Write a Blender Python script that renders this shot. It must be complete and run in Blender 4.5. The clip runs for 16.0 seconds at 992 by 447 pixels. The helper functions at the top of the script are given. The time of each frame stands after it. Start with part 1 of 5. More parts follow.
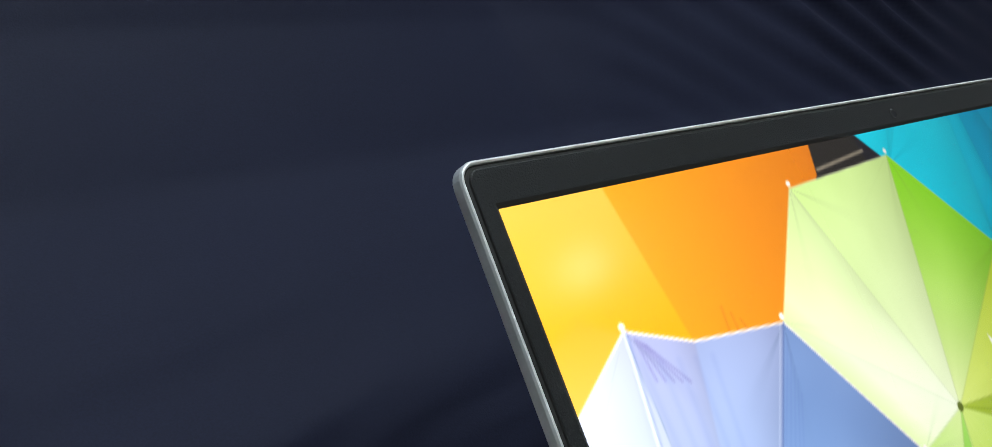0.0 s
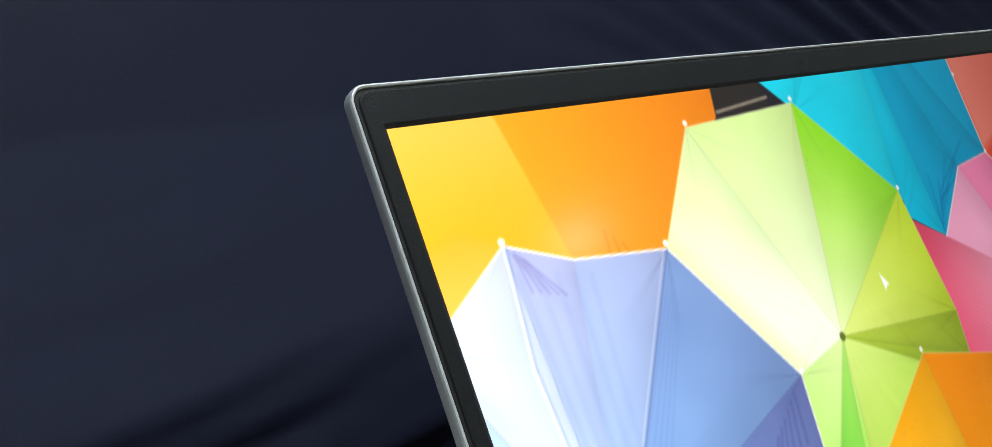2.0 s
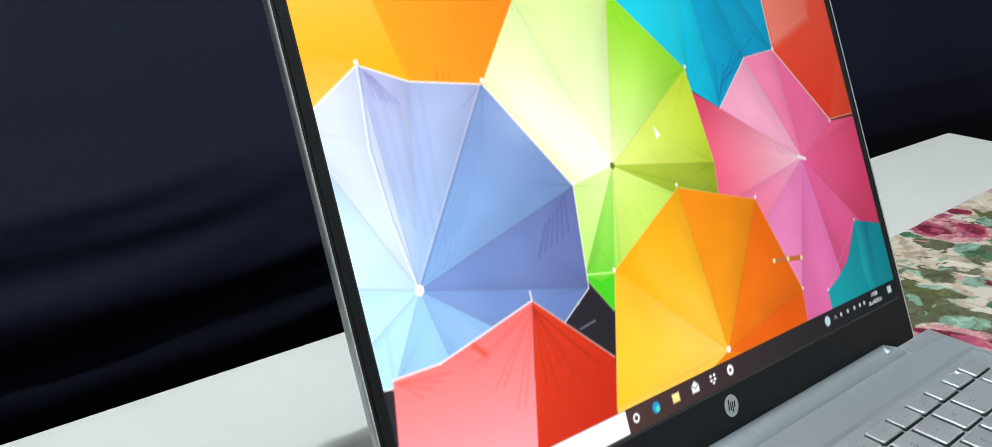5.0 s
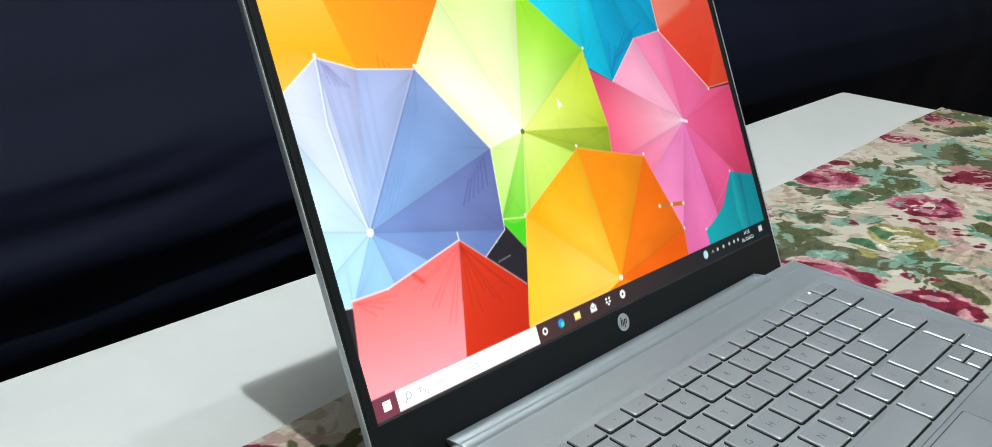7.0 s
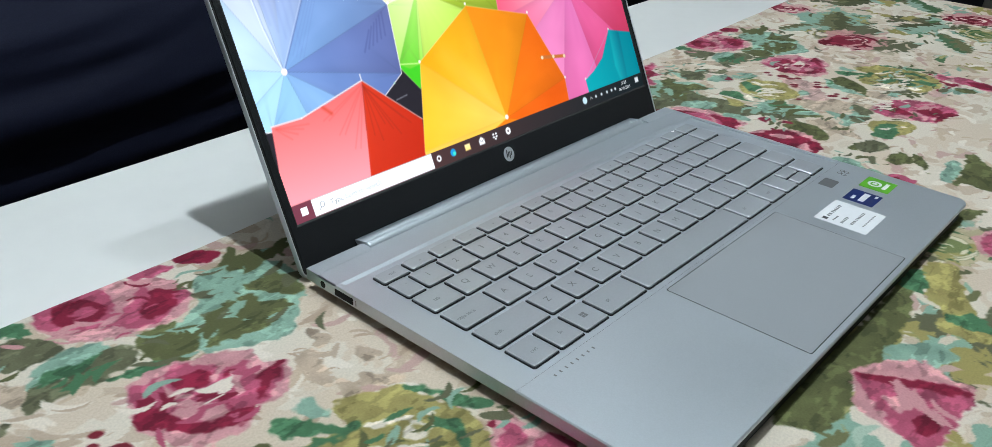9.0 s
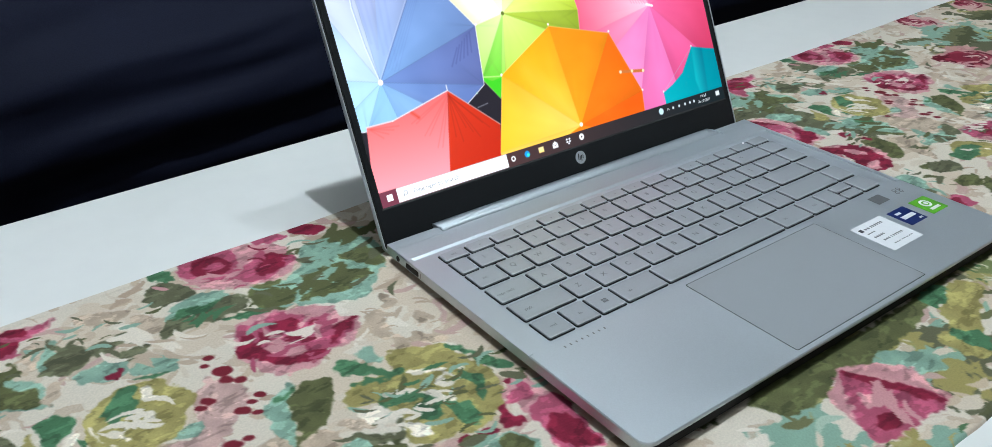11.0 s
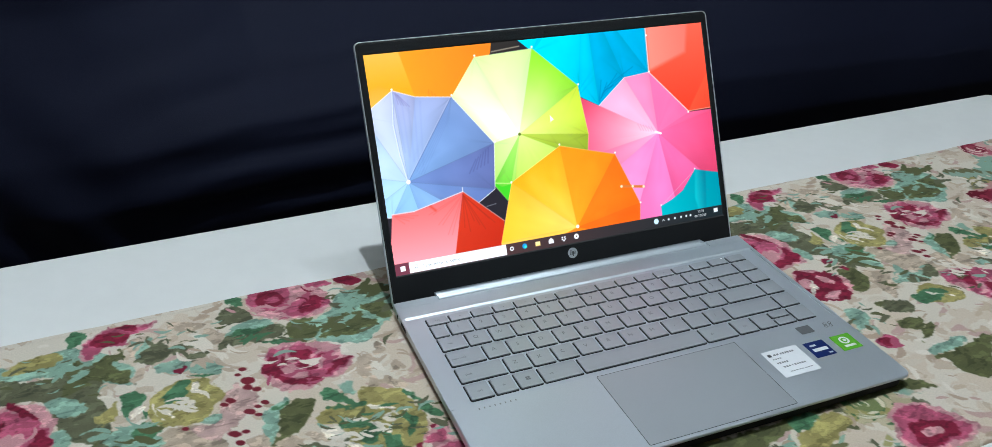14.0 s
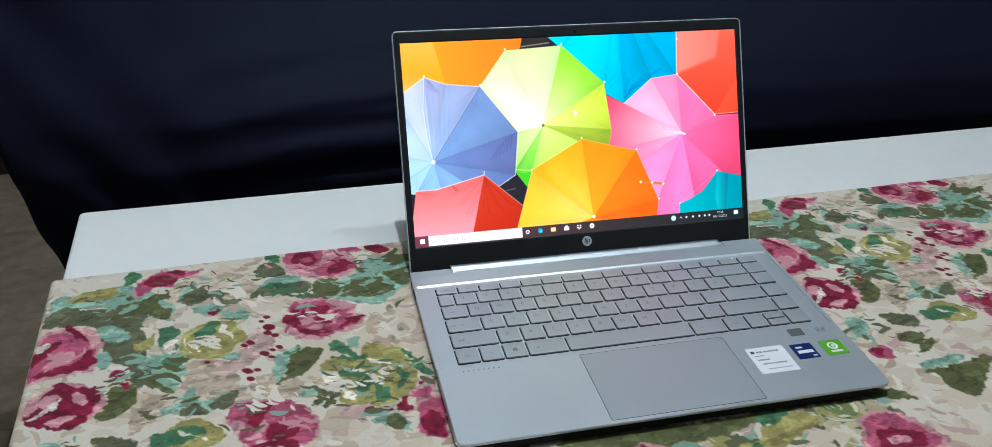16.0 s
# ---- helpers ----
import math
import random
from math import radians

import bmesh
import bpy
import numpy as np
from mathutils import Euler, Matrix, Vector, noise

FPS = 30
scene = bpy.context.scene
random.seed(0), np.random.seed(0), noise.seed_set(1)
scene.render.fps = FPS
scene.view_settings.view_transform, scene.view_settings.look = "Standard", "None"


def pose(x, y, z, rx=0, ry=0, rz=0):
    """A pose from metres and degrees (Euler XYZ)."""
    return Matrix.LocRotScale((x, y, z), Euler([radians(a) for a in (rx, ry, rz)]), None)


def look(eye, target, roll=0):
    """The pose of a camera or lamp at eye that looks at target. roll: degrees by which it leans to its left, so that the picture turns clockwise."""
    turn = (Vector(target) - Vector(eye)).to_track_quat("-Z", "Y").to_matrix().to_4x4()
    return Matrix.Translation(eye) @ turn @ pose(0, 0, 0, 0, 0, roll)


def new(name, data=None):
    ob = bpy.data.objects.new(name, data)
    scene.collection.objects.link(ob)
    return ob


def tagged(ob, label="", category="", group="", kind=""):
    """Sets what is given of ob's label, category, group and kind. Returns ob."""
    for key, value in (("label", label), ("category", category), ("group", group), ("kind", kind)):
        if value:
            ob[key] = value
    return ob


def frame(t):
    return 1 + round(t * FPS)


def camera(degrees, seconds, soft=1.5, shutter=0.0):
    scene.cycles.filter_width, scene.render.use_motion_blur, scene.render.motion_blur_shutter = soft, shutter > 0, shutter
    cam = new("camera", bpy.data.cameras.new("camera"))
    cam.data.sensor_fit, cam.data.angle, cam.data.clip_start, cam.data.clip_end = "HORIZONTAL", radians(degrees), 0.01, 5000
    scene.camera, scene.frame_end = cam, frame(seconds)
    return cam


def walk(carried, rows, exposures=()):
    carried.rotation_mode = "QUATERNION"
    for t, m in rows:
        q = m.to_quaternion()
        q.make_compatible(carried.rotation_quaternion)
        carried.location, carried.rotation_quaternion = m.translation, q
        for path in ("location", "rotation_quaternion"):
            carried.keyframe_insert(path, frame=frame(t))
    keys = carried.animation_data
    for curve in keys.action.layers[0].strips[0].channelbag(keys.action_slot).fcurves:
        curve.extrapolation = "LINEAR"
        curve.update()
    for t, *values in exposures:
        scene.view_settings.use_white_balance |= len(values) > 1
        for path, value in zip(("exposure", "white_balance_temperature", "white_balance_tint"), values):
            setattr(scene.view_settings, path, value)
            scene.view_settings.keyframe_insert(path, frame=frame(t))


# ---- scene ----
cam = camera(58.6, 16.0, soft=0.6)
PATH = [
    (0, (-0.2595, 0.1791, 0.9598), (0.0516, 0.5614, 0.8755), -4.66),
    (0.5, (-0.2606, 0.1735, 0.9551), (0.0481, 0.5565, 0.8659), -4.51),
    (1, (-0.2575, 0.1661, 0.9530), (0.0540, 0.5467, 0.8630), -4.22),
    (1.5, (-0.2552, 0.1603, 0.9503), (0.0563, 0.5398, 0.8556), -3.90),
    (2, (-0.2529, 0.1519, 0.9504), (0.0556, 0.5324, 0.8503), -3.43),
    (2.5, (-0.2513, 0.1404, 0.9525), (0.0579, 0.5200, 0.8510), -2.52),
    (3, (-0.2569, 0.1282, 0.9528), (0.0544, 0.5038, 0.8432), -1.10),
    (3.5, (-0.2619, 0.1100, 0.9553), (0.0471, 0.4849, 0.8374), -0.64),
    (4, (-0.2681, 0.0923, 0.9501), (0.0409, 0.4596, 0.8101), 1.16),
    (6.5, (-0.3269, 0.0159, 0.9731), (0.0077, 0.3417, 0.7945), 2.96),
    (7, (-0.3383, -0.0000, 0.9789), (-0.0001, 0.3192, 0.7952), 2.97),
    (7.5, (-0.3508, -0.0189, 0.9793), (-0.0105, 0.2903, 0.7828), 3.23),
    (8, (-0.3649, -0.0407, 0.9839), (-0.0248, 0.2595, 0.7736), 3.30),
    (8.5, (-0.3772, -0.0635, 0.9856), (-0.0369, 0.2263, 0.7616), 3.22),
    (9, (-0.3836, -0.0873, 0.9848), (-0.0451, 0.1963, 0.7503), 2.84),
    (11.5, (-0.3853, -0.2147, 1.0502), (-0.1345, 0.1435, 0.8077), 0.89),
    (12, (-0.3815, -0.2558, 1.0763), (-0.1391, 0.1089, 0.8348), 1.69),
    (12.5, (-0.3697, -0.2802, 1.0943), (-0.1394, 0.0920, 0.8526), 2.02),
    (13, (-0.3542, -0.3007, 1.1158), (-0.1454, 0.0827, 0.8720), 1.41),
    (13.5, (-0.3400, -0.3255, 1.1397), (-0.1518, 0.0676, 0.8945), 1.17),
    (14, (-0.3187, -0.3407, 1.1591), (-0.1450, 0.0593, 0.9144), 2.08),
    (14.5, (-0.3099, -0.3698, 1.1677), (-0.1475, 0.0351, 0.9235), 3.92),
    (15, (-0.2875, -0.3903, 1.1759), (-0.1462, 0.0206, 0.9286), 3.40),
    (15.5, (-0.2733, -0.4016, 1.1769), (-0.1604, 0.0169, 0.9277), 2.43),
    (16, (-0.2521, -0.4153, 1.1790), (-0.1432, 0.0040, 0.9293), 2.25),
]
EXPOSURES = [(0.0, 0.66, 6400, 8), (2.0, 0.52, 6400, 8), (3.0, 0.34, 6400, 8), (4.2, 0.25, 6400, 8), (6.5, 0.19, 6450, 8), (7.2, 0.17, 6400, 8), (8.0, 0.12, 6200, 8), (9.2, 0.12, 6100, 8), (11.3, 0.06, 6000, 8), (12.5, -0.05, 6000, 8), (16.0, -0.16, 5950, 8)]
walk(cam, [(t, look(eye, target, roll)) for t, eye, target, roll in PATH], EXPOSURES)

# ---- world and lights ----
world = bpy.data.worlds.new("room_air")
scene.world = world
world.use_nodes = True
world.node_tree.nodes["Background"].inputs[0].default_value = (0.55, 0.6, 0.7, 1)
world.node_tree.nodes["Background"].inputs[1].default_value = 0.05


def lamp(name, place, watts, radius, colour):
    data = bpy.data.lights.new(name, "POINT")
    data.energy, data.shadow_soft_size, data.color = watts, radius, colour
    ob = new(name, data)
    ob.location = place
    return ob


KEY_LAMPS = [(-0.16, 0.20, 2.42), (0.27, 0.24, 2.42)]
FAR_LAMP = (2.72, -2.25, 2.59)
for spot, watts in zip(KEY_LAMPS, (54, 16)):
    lamp("ceiling_bulb_light", spot, watts, 0.014, (0.91, 1.0, 1.04))
lamp("wall_bulb_light", FAR_LAMP, 4.5, 0.09, (1.0, 0.97, 0.92))

# ---- helpers of the scene ----
TABLE_Z = 0.75


def lin(c):
    """sRGB 0..255 to linear."""
    c = np.asarray(c, float) / 255.0
    return np.where(c <= 0.04045, c / 12.92, ((c + 0.055) / 1.055) ** 2.4)


def thing(name, place, label, category, group="", kind=""):
    ob = new(name)
    ob.empty_display_size = 0.05
    ob.location = place
    return tagged(ob, label, category, group, kind)


def mesh_of(name, bm, material, smooth=False):
    bm.normal_update()
    me = bpy.data.meshes.new(name)
    bm.to_mesh(me)
    bm.free()
    if material:
        me.materials.append(material)
    if smooth:
        for p in me.polygons:
            p.use_smooth = True
    return me


def hang(ob, parent):
    """Makes ob a part of parent without moving it."""
    ob.parent = parent
    ob.matrix_parent_inverse = Matrix.Translation(-parent.location) if parent.type == "EMPTY" else parent.matrix_basis.inverted()
    return ob


def part(name, bm, material, parent, label="", smooth=False):
    ob = hang(new(name, mesh_of(name, bm, material, smooth)), parent)
    return tagged(ob, label)


def box(bm, x0, x1, y0, y1, z0, z1, bevel=0.0, m=None):
    got = bmesh.ops.create_cube(bm, size=1.0)["verts"]
    for v in got:
        v.co = Vector((x0 + (v.co.x + 0.5) * (x1 - x0), y0 + (v.co.y + 0.5) * (y1 - y0), z0 + (v.co.z + 0.5) * (z1 - z0)))
    if bevel:
        edges = list({e for v in got for e in v.link_edges})
        got = bmesh.ops.bevel(bm, geom=edges, offset=bevel, segments=2, affect="EDGES", profile=0.5)["verts"]
    if m is not None:
        for v in {w for v in got for f in v.link_faces for w in f.verts}:
            v.co = m @ v.co
    return bm


def ring(x0, x1, y0, y1, r, steps=6):
    """Outline of a rounded rectangle, counter-clockwise."""
    out = []
    for cx, cy, a0 in ((x1 - r, y0 + r, -90), (x1 - r, y1 - r, 0), (x0 + r, y1 - r, 90), (x0 + r, y0 + r, 180)):
        for k in range(steps + 1):
            a = radians(a0 + 90 * k / steps)
            out.append((cx + r * math.cos(a), cy + r * math.sin(a)))
    return out


def loft(bm, levels, to=lambda p: Vector(p), cap=(True, True)):
    """Skins rounded rectangles (x0, x1, y0, y1, r, z), the first below."""
    rows = [[bm.verts.new(to((x, y, z))) for x, y in ring(x0, x1, y0, y1, r)] for x0, x1, y0, y1, r, z in levels]
    n = len(rows[0])
    for low, high in zip(rows, rows[1:]):
        for k in range(n):
            bm.faces.new((low[k], low[(k + 1) % n], high[(k + 1) % n], high[k]))
    if cap[0]:
        bm.faces.new(rows[0][::-1])
    if cap[1]:
        bm.faces.new(rows[-1])
    return bm


def disc(bm, cx, cy, r, z0, z1, to=lambda p: Vector(p), sides=28, hole=0.0):
    def circle(rad, z):
        return [bm.verts.new(to((cx + rad * math.cos(2 * math.pi * k / sides), cy + rad * math.sin(2 * math.pi * k / sides), z))) for k in range(sides)]
    low, high = circle(r, z0), circle(r, z1)
    inner = circle(hole, z1) if hole else None
    for k in range(sides):
        j = (k + 1) % sides
        bm.faces.new((low[k], low[j], high[j], high[k]))
        if inner:
            bm.faces.new((high[k], high[j], inner[j], inner[k]))
    if not inner:
        bm.faces.new(high)
    return bm


def grid_mesh(name, places, colours=None, material=None):
    """A smooth sheet from an (n, m, 3) array of places, with its printed colours."""
    n, m = places.shape[:2]
    me = bpy.data.meshes.new(name)
    i = np.arange(n * m).reshape(n, m)
    quads = np.stack([i[:-1, :-1], i[1:, :-1], i[1:, 1:], i[:-1, 1:]], -1).reshape(-1, 4).astype(np.int32)
    me.vertices.add(n * m)
    me.vertices.foreach_set("co", places.astype(np.float32).ravel())
    me.loops.add(quads.size)
    me.loops.foreach_set("vertex_index", quads.ravel())
    me.polygons.add(len(quads))
    me.polygons.foreach_set("loop_start", np.arange(0, quads.size, 4, dtype=np.int32))
    me.polygons.foreach_set("loop_total", np.full(len(quads), 4, dtype=np.int32))
    me.polygons.foreach_set("use_smooth", np.ones(len(quads), dtype=bool))
    me.update(calc_edges=True)
    if colours is not None:
        layer = me.color_attributes.new("print", "FLOAT_COLOR", "POINT")
        rgba = np.ones((n * m, 4), np.float32)
        rgba[:, :3] = colours.reshape(-1, 3)
        layer.data.foreach_set("color", rgba.ravel())
    if material:
        me.materials.append(material)
    return me


def lettering(text, size, material, bold=0.0):
    """A flat mesh of words in the built-in font, centred on the origin."""
    curve = bpy.data.curves.new("words", "FONT")
    curve.body, curve.size, curve.align_x, curve.align_y, curve.offset = text, size, "CENTER", "CENTER", bold
    curve.resolution_u = 3
    ob = bpy.data.objects.new("words", curve)
    scene.collection.objects.link(ob)
    me = bpy.data.meshes.new_from_object(ob.evaluated_get(bpy.context.evaluated_depsgraph_get()))
    bpy.data.objects.remove(ob)
    bpy.data.curves.remove(curve)
    me.materials.clear()
    me.materials.append(material)
    return me


# ---- materials ----
def surface(name, colour, rough=0.5, metal=0.0, grain=0.0, scale=400.0, bump=0.0, stain=0.0, stain_scale=12.0, **more):
    mat = bpy.data.materials.new(name)
    mat.use_nodes = True
    nt = mat.node_tree
    bsdf = nt.nodes["Principled BSDF"]
    bsdf.inputs["Metallic"].default_value = metal
    coord = nt.nodes.new("ShaderNodeTexCoord")

    def noise_node(s, detail):
        n = nt.nodes.new("ShaderNodeTexNoise")
        n.inputs["Scale"].default_value, n.inputs["Detail"].default_value = s, detail
        nt.links.new(coord.outputs["Object"], n.inputs["Vector"])
        return n

    fine, broad = noise_node(scale, 3), noise_node(stain_scale, 4)

    def mixed(value, noise_out, amount, into):
        m = nt.nodes.new("ShaderNodeMapRange")
        m.inputs["To Min"].default_value, m.inputs["To Max"].default_value = 1 - amount, 1 + amount
        m.inputs["From Min"].default_value, m.inputs["From Max"].default_value = 0.3, 0.7
        nt.links.new(noise_out, m.inputs["Value"])
        mul = nt.nodes.new("ShaderNodeVectorMath")
        mul.operation = "SCALE"
        if into is None:
            mul.inputs[0].default_value = value
        else:
            nt.links.new(into, mul.inputs[0])
        nt.links.new(m.outputs[0], mul.inputs["Scale"])
        return mul.outputs[0]

    out = mixed(colour[:3], fine.outputs["Fac"], grain, None)
    out = mixed(None, broad.outputs["Fac"], stain, out)
    nt.links.new(out, bsdf.inputs["Base Color"])
    r = nt.nodes.new("ShaderNodeMapRange")
    r.inputs["To Min"].default_value, r.inputs["To Max"].default_value = rough * 0.85, min(1, rough * 1.15)
    nt.links.new(broad.outputs["Fac"], r.inputs["Value"])
    nt.links.new(r.outputs[0], bsdf.inputs["Roughness"])
    if bump:
        b = nt.nodes.new("ShaderNodeBump")
        b.inputs["Strength"].default_value, b.inputs["Distance"].default_value = bump, 0.0004
        nt.links.new(fine.outputs["Fac"], b.inputs["Height"])
        nt.links.new(b.outputs[0], bsdf.inputs["Normal"])
    for key, value in more.items():
        bsdf.inputs[key.replace("_", " ")].default_value = value
    return mat


def printed(name, rough, weave=0.0):
    """A surface that shows the colours printed on its mesh."""
    mat = bpy.data.materials.new(name)
    mat.use_nodes = True
    nt = mat.node_tree
    bsdf = nt.nodes["Principled BSDF"]
    att = nt.nodes.new("ShaderNodeAttribute")
    att.attribute_name = "print"
    coord = nt.nodes.new("ShaderNodeTexCoord")
    thread = nt.nodes.new("ShaderNodeTexNoise")
    thread.inputs["Scale"].default_value, thread.inputs["Detail"].default_value = 900, 2
    nt.links.new(coord.outputs["Object"], thread.inputs["Vector"])
    m = nt.nodes.new("ShaderNodeMapRange")
    m.inputs["From Min"].default_value, m.inputs["From Max"].default_value = 0.3, 0.7
    m.inputs["To Min"].default_value, m.inputs["To Max"].default_value = 0.92, 1.06
    nt.links.new(thread.outputs["Fac"], m.inputs["Value"])
    mul = nt.nodes.new("ShaderNodeVectorMath")
    mul.operation = "SCALE"
    nt.links.new(att.outputs["Color"], mul.inputs[0])
    nt.links.new(m.outputs[0], mul.inputs["Scale"])
    nt.links.new(mul.outputs[0], bsdf.inputs["Base Color"])
    bsdf.inputs["Roughness"].default_value = rough
    bsdf.inputs["Specular IOR Level"].default_value = 0.25
    if weave:
        b = nt.nodes.new("ShaderNodeBump")
        b.inputs["Strength"].default_value, b.inputs["Distance"].default_value = weave, 0.0004
        nt.links.new(thread.outputs["Fac"], b.inputs["Height"])
        nt.links.new(b.outputs[0], bsdf.inputs["Normal"])
    return mat


def lit_display(name, strength):
    mat = bpy.data.materials.new(name)
    mat.use_nodes = True
    nt = mat.node_tree
    bsdf = nt.nodes["Principled BSDF"]
    att = nt.nodes.new("ShaderNodeAttribute")
    att.attribute_name = "print"
    nt.links.new(att.outputs["Color"], bsdf.inputs["Emission Color"])
    bsdf.inputs["Emission Strength"].default_value = strength
    bsdf.inputs["Base Color"].default_value = (0.02, 0.02, 0.022, 1)
    bsdf.inputs["Roughness"].default_value = 0.5
    gloss, rim, mix = (nt.nodes.new(k) for k in ("ShaderNodeBsdfGlossy", "ShaderNodeFresnel", "ShaderNodeMixShader"))
    gloss.inputs["Roughness"].default_value, rim.inputs["IOR"].default_value = 0.14, 1.32
    nt.links.new(rim.outputs[0], mix.inputs[0])
    nt.links.new(bsdf.outputs[0], mix.inputs[1])
    nt.links.new(gloss.outputs[0], mix.inputs[2])
    nt.links.new(mix.outputs[0], nt.nodes["Material Output"].inputs["Surface"])
    bsdf.inputs["Coat Weight"].default_value = 1.0
    bsdf.inputs["Coat IOR"].default_value = 1.02
    bsdf.inputs["Coat Roughness"].default_value = 0.3
    bsdf.inputs["Coat Tint"].default_value = (0.36, 0.36, 0.36, 1)
    return mat


def glowing(name, colour, strength):
    mat = bpy.data.materials.new(name)
    mat.use_nodes = True
    bsdf = mat.node_tree.nodes["Principled BSDF"]
    bsdf.inputs["Base Color"].default_value = (0.02, 0.02, 0.02, 1)
    bsdf.inputs["Emission Color"].default_value = (*colour, 1)
    bsdf.inputs["Emission Strength"].default_value = strength
    return mat


DISPLAY_GLOW = 5.2
SILVER = surface("anodised_silver", (0.58, 0.62, 0.655), 0.45, 0.75, 0.03, 1500, 0.04, 0.03, 9)
SILVER_KEY = surface("silver_keycap", (0.45, 0.475, 0.50), 0.36, 0.4, 0.03, 1200, 0.04, 0.03, 20)
# lighter than the caps: an edge highlight put into the rim's colour
KEY_RIM = surface("highlight_key_rim", (0.66, 0.68, 0.70), 0.3, 0.5, 0.03, 1200)
SILVER_EDGE = surface("polished_edge", (0.74, 0.75, 0.77), 0.35, 0.3, 0.02, 900)
# black for real gaps, and for shade round the keys and under the base
BLACK_GAP_SHADE = surface("black_gap_and_shade", (0.008, 0.008, 0.009), 0.7, Specular_IOR_Level=0.2)
GREY_INK = surface("grey_legend", (0.19, 0.195, 0.20), 0.6)
BEZEL = surface("black_bezel_plastic", (0.011, 0.012, 0.0135), 0.5, 0.0, 0.3, 2600, 0.5, Specular_IOR_Level=0.3)
GASKET = surface("rubber_gasket", (0.01, 0.01, 0.01), 0.7)
PAD = surface("trackpad_glass", (0.46, 0.485, 0.51), 0.38, 0.45, 0.02, 1500)
PAPER_WHITE = surface("white_sticker", (0.78, 0.79, 0.8), 0.45, 0, 0.02, 300)
STICKER_BLUE = surface("navy_sticker", (0.012, 0.03, 0.16), 0.3, 0.3)
STICKER_GREEN = surface("green_sticker", (0.12, 0.42, 0.02), 0.35)
INK = surface("black_ink", (0.05, 0.05, 0.055), 0.5)
LENS = surface("lens_glass", (0.01, 0.011, 0.015), 0.08)
LAMINATE = surface("white_laminate", (0.75, 0.738, 0.705), 0.42, 0, 0.012, 60, 0.03, 0.03, 5)
CLOTH = surface("navy_cloth", (0.0078, 0.0092, 0.0208), 0.7, 0, 0.14, 900, 0.25, 0.12, 3, Sheen_Weight=0.0, Specular_IOR_Level=0.08)
FABRIC = printed("printed_cotton", 0.85, 0.25)
DISPLAY = lit_display("lcd_picture", DISPLAY_GLOW)
WALL_PAINT = surface("wall_paint", (0.42, 0.42, 0.40), 0.85, 0, 0.02, 40, 0.05, 0.05, 1.2)
RED_WOOD = surface("dark_red_wood", (0.016, 0.0055, 0.005), 0.5, 0, 0.25, 14, 0.1, 0.2, 2)
BOARD = surface("oak_laminate", (0.30, 0.23, 0.16), 0.5, 0, 0.22, 30, 0.08, 0.18, 3)
CEILING = surface("ceiling_paint", (0.52, 0.52, 0.50), 0.9, 0, 0.02, 40, 0.05, 0.03, 1)
LAMP_WHITE = surface("lamp_holder_white", (0.7, 0.7, 0.68), 0.5)

# ---- the room ----
def slab(name, x0, x1, y0, y1, z0, z1, material, label, category):
    ob = new(name, mesh_of(name, box(bmesh.new(), x0, x1, y0, y1, z0, z1), material))
    return tagged(ob, label, category, kind="structure")


ROOM = (-2.6, 3.4, -3.2, 2.08, 2.7)
floor = slab("floor", ROOM[0], ROOM[1], ROOM[2], ROOM[3], -0.06, -0.0122, BOARD, "brown wood-look laminate floor boards", "floor")
slab("ceiling", ROOM[0], ROOM[1], ROOM[2], ROOM[3], ROOM[4], ROOM[4] + 0.1, CEILING, "plain white painted ceiling", "ceiling")
slab("wall_north", ROOM[0], ROOM[1], ROOM[3], ROOM[3] + 0.1, -0.06, ROOM[4] + 0.1, RED_WOOD, "dark reddish brown wooden wall behind the cloth", "wall")
slab("wall_south", ROOM[0], ROOM[1], ROOM[2] - 0.1, ROOM[2], -0.06, ROOM[4] + 0.1, WALL_PAINT, "plain painted wall behind the camera", "wall")
slab("wall_west", ROOM[0] - 0.1, ROOM[0], ROOM[2], ROOM[3], -0.06, ROOM[4] + 0.1, WALL_PAINT, "plain painted side wall", "wall")
slab("wall_east", ROOM[1], ROOM[1] + 0.1, ROOM[2], ROOM[3], -0.06, ROOM[4] + 0.1, WALL_PAINT, "plain painted side wall", "wall")


def bulb_lamp(name, place, label):
    x, y, z = place
    top = ROOM[4]
    root = thing(name, (x, y, top), label, "lamp", "bulbs of the room")
    bm = bmesh.new()
    disc(bm, x, y, 0.045, z + 0.09, top, sides=24)
    part("lamp_holder", bm, LAMP_WHITE, root, smooth=False)
    bm = bmesh.new()
    disc(bm, x, y, 0.018, z + 0.045, z + 0.0905, sides=20)
    part("cap", bm, SILVER_EDGE, root)
    return root


for spot in KEY_LAMPS:
    bulb_lamp("ceiling_lamp", spot, "small white ceiling lamp holder with a bright bulb")
bulb_lamp("ceiling_lamp", FAR_LAMP, "white pendant lamp holder with a bright bulb")

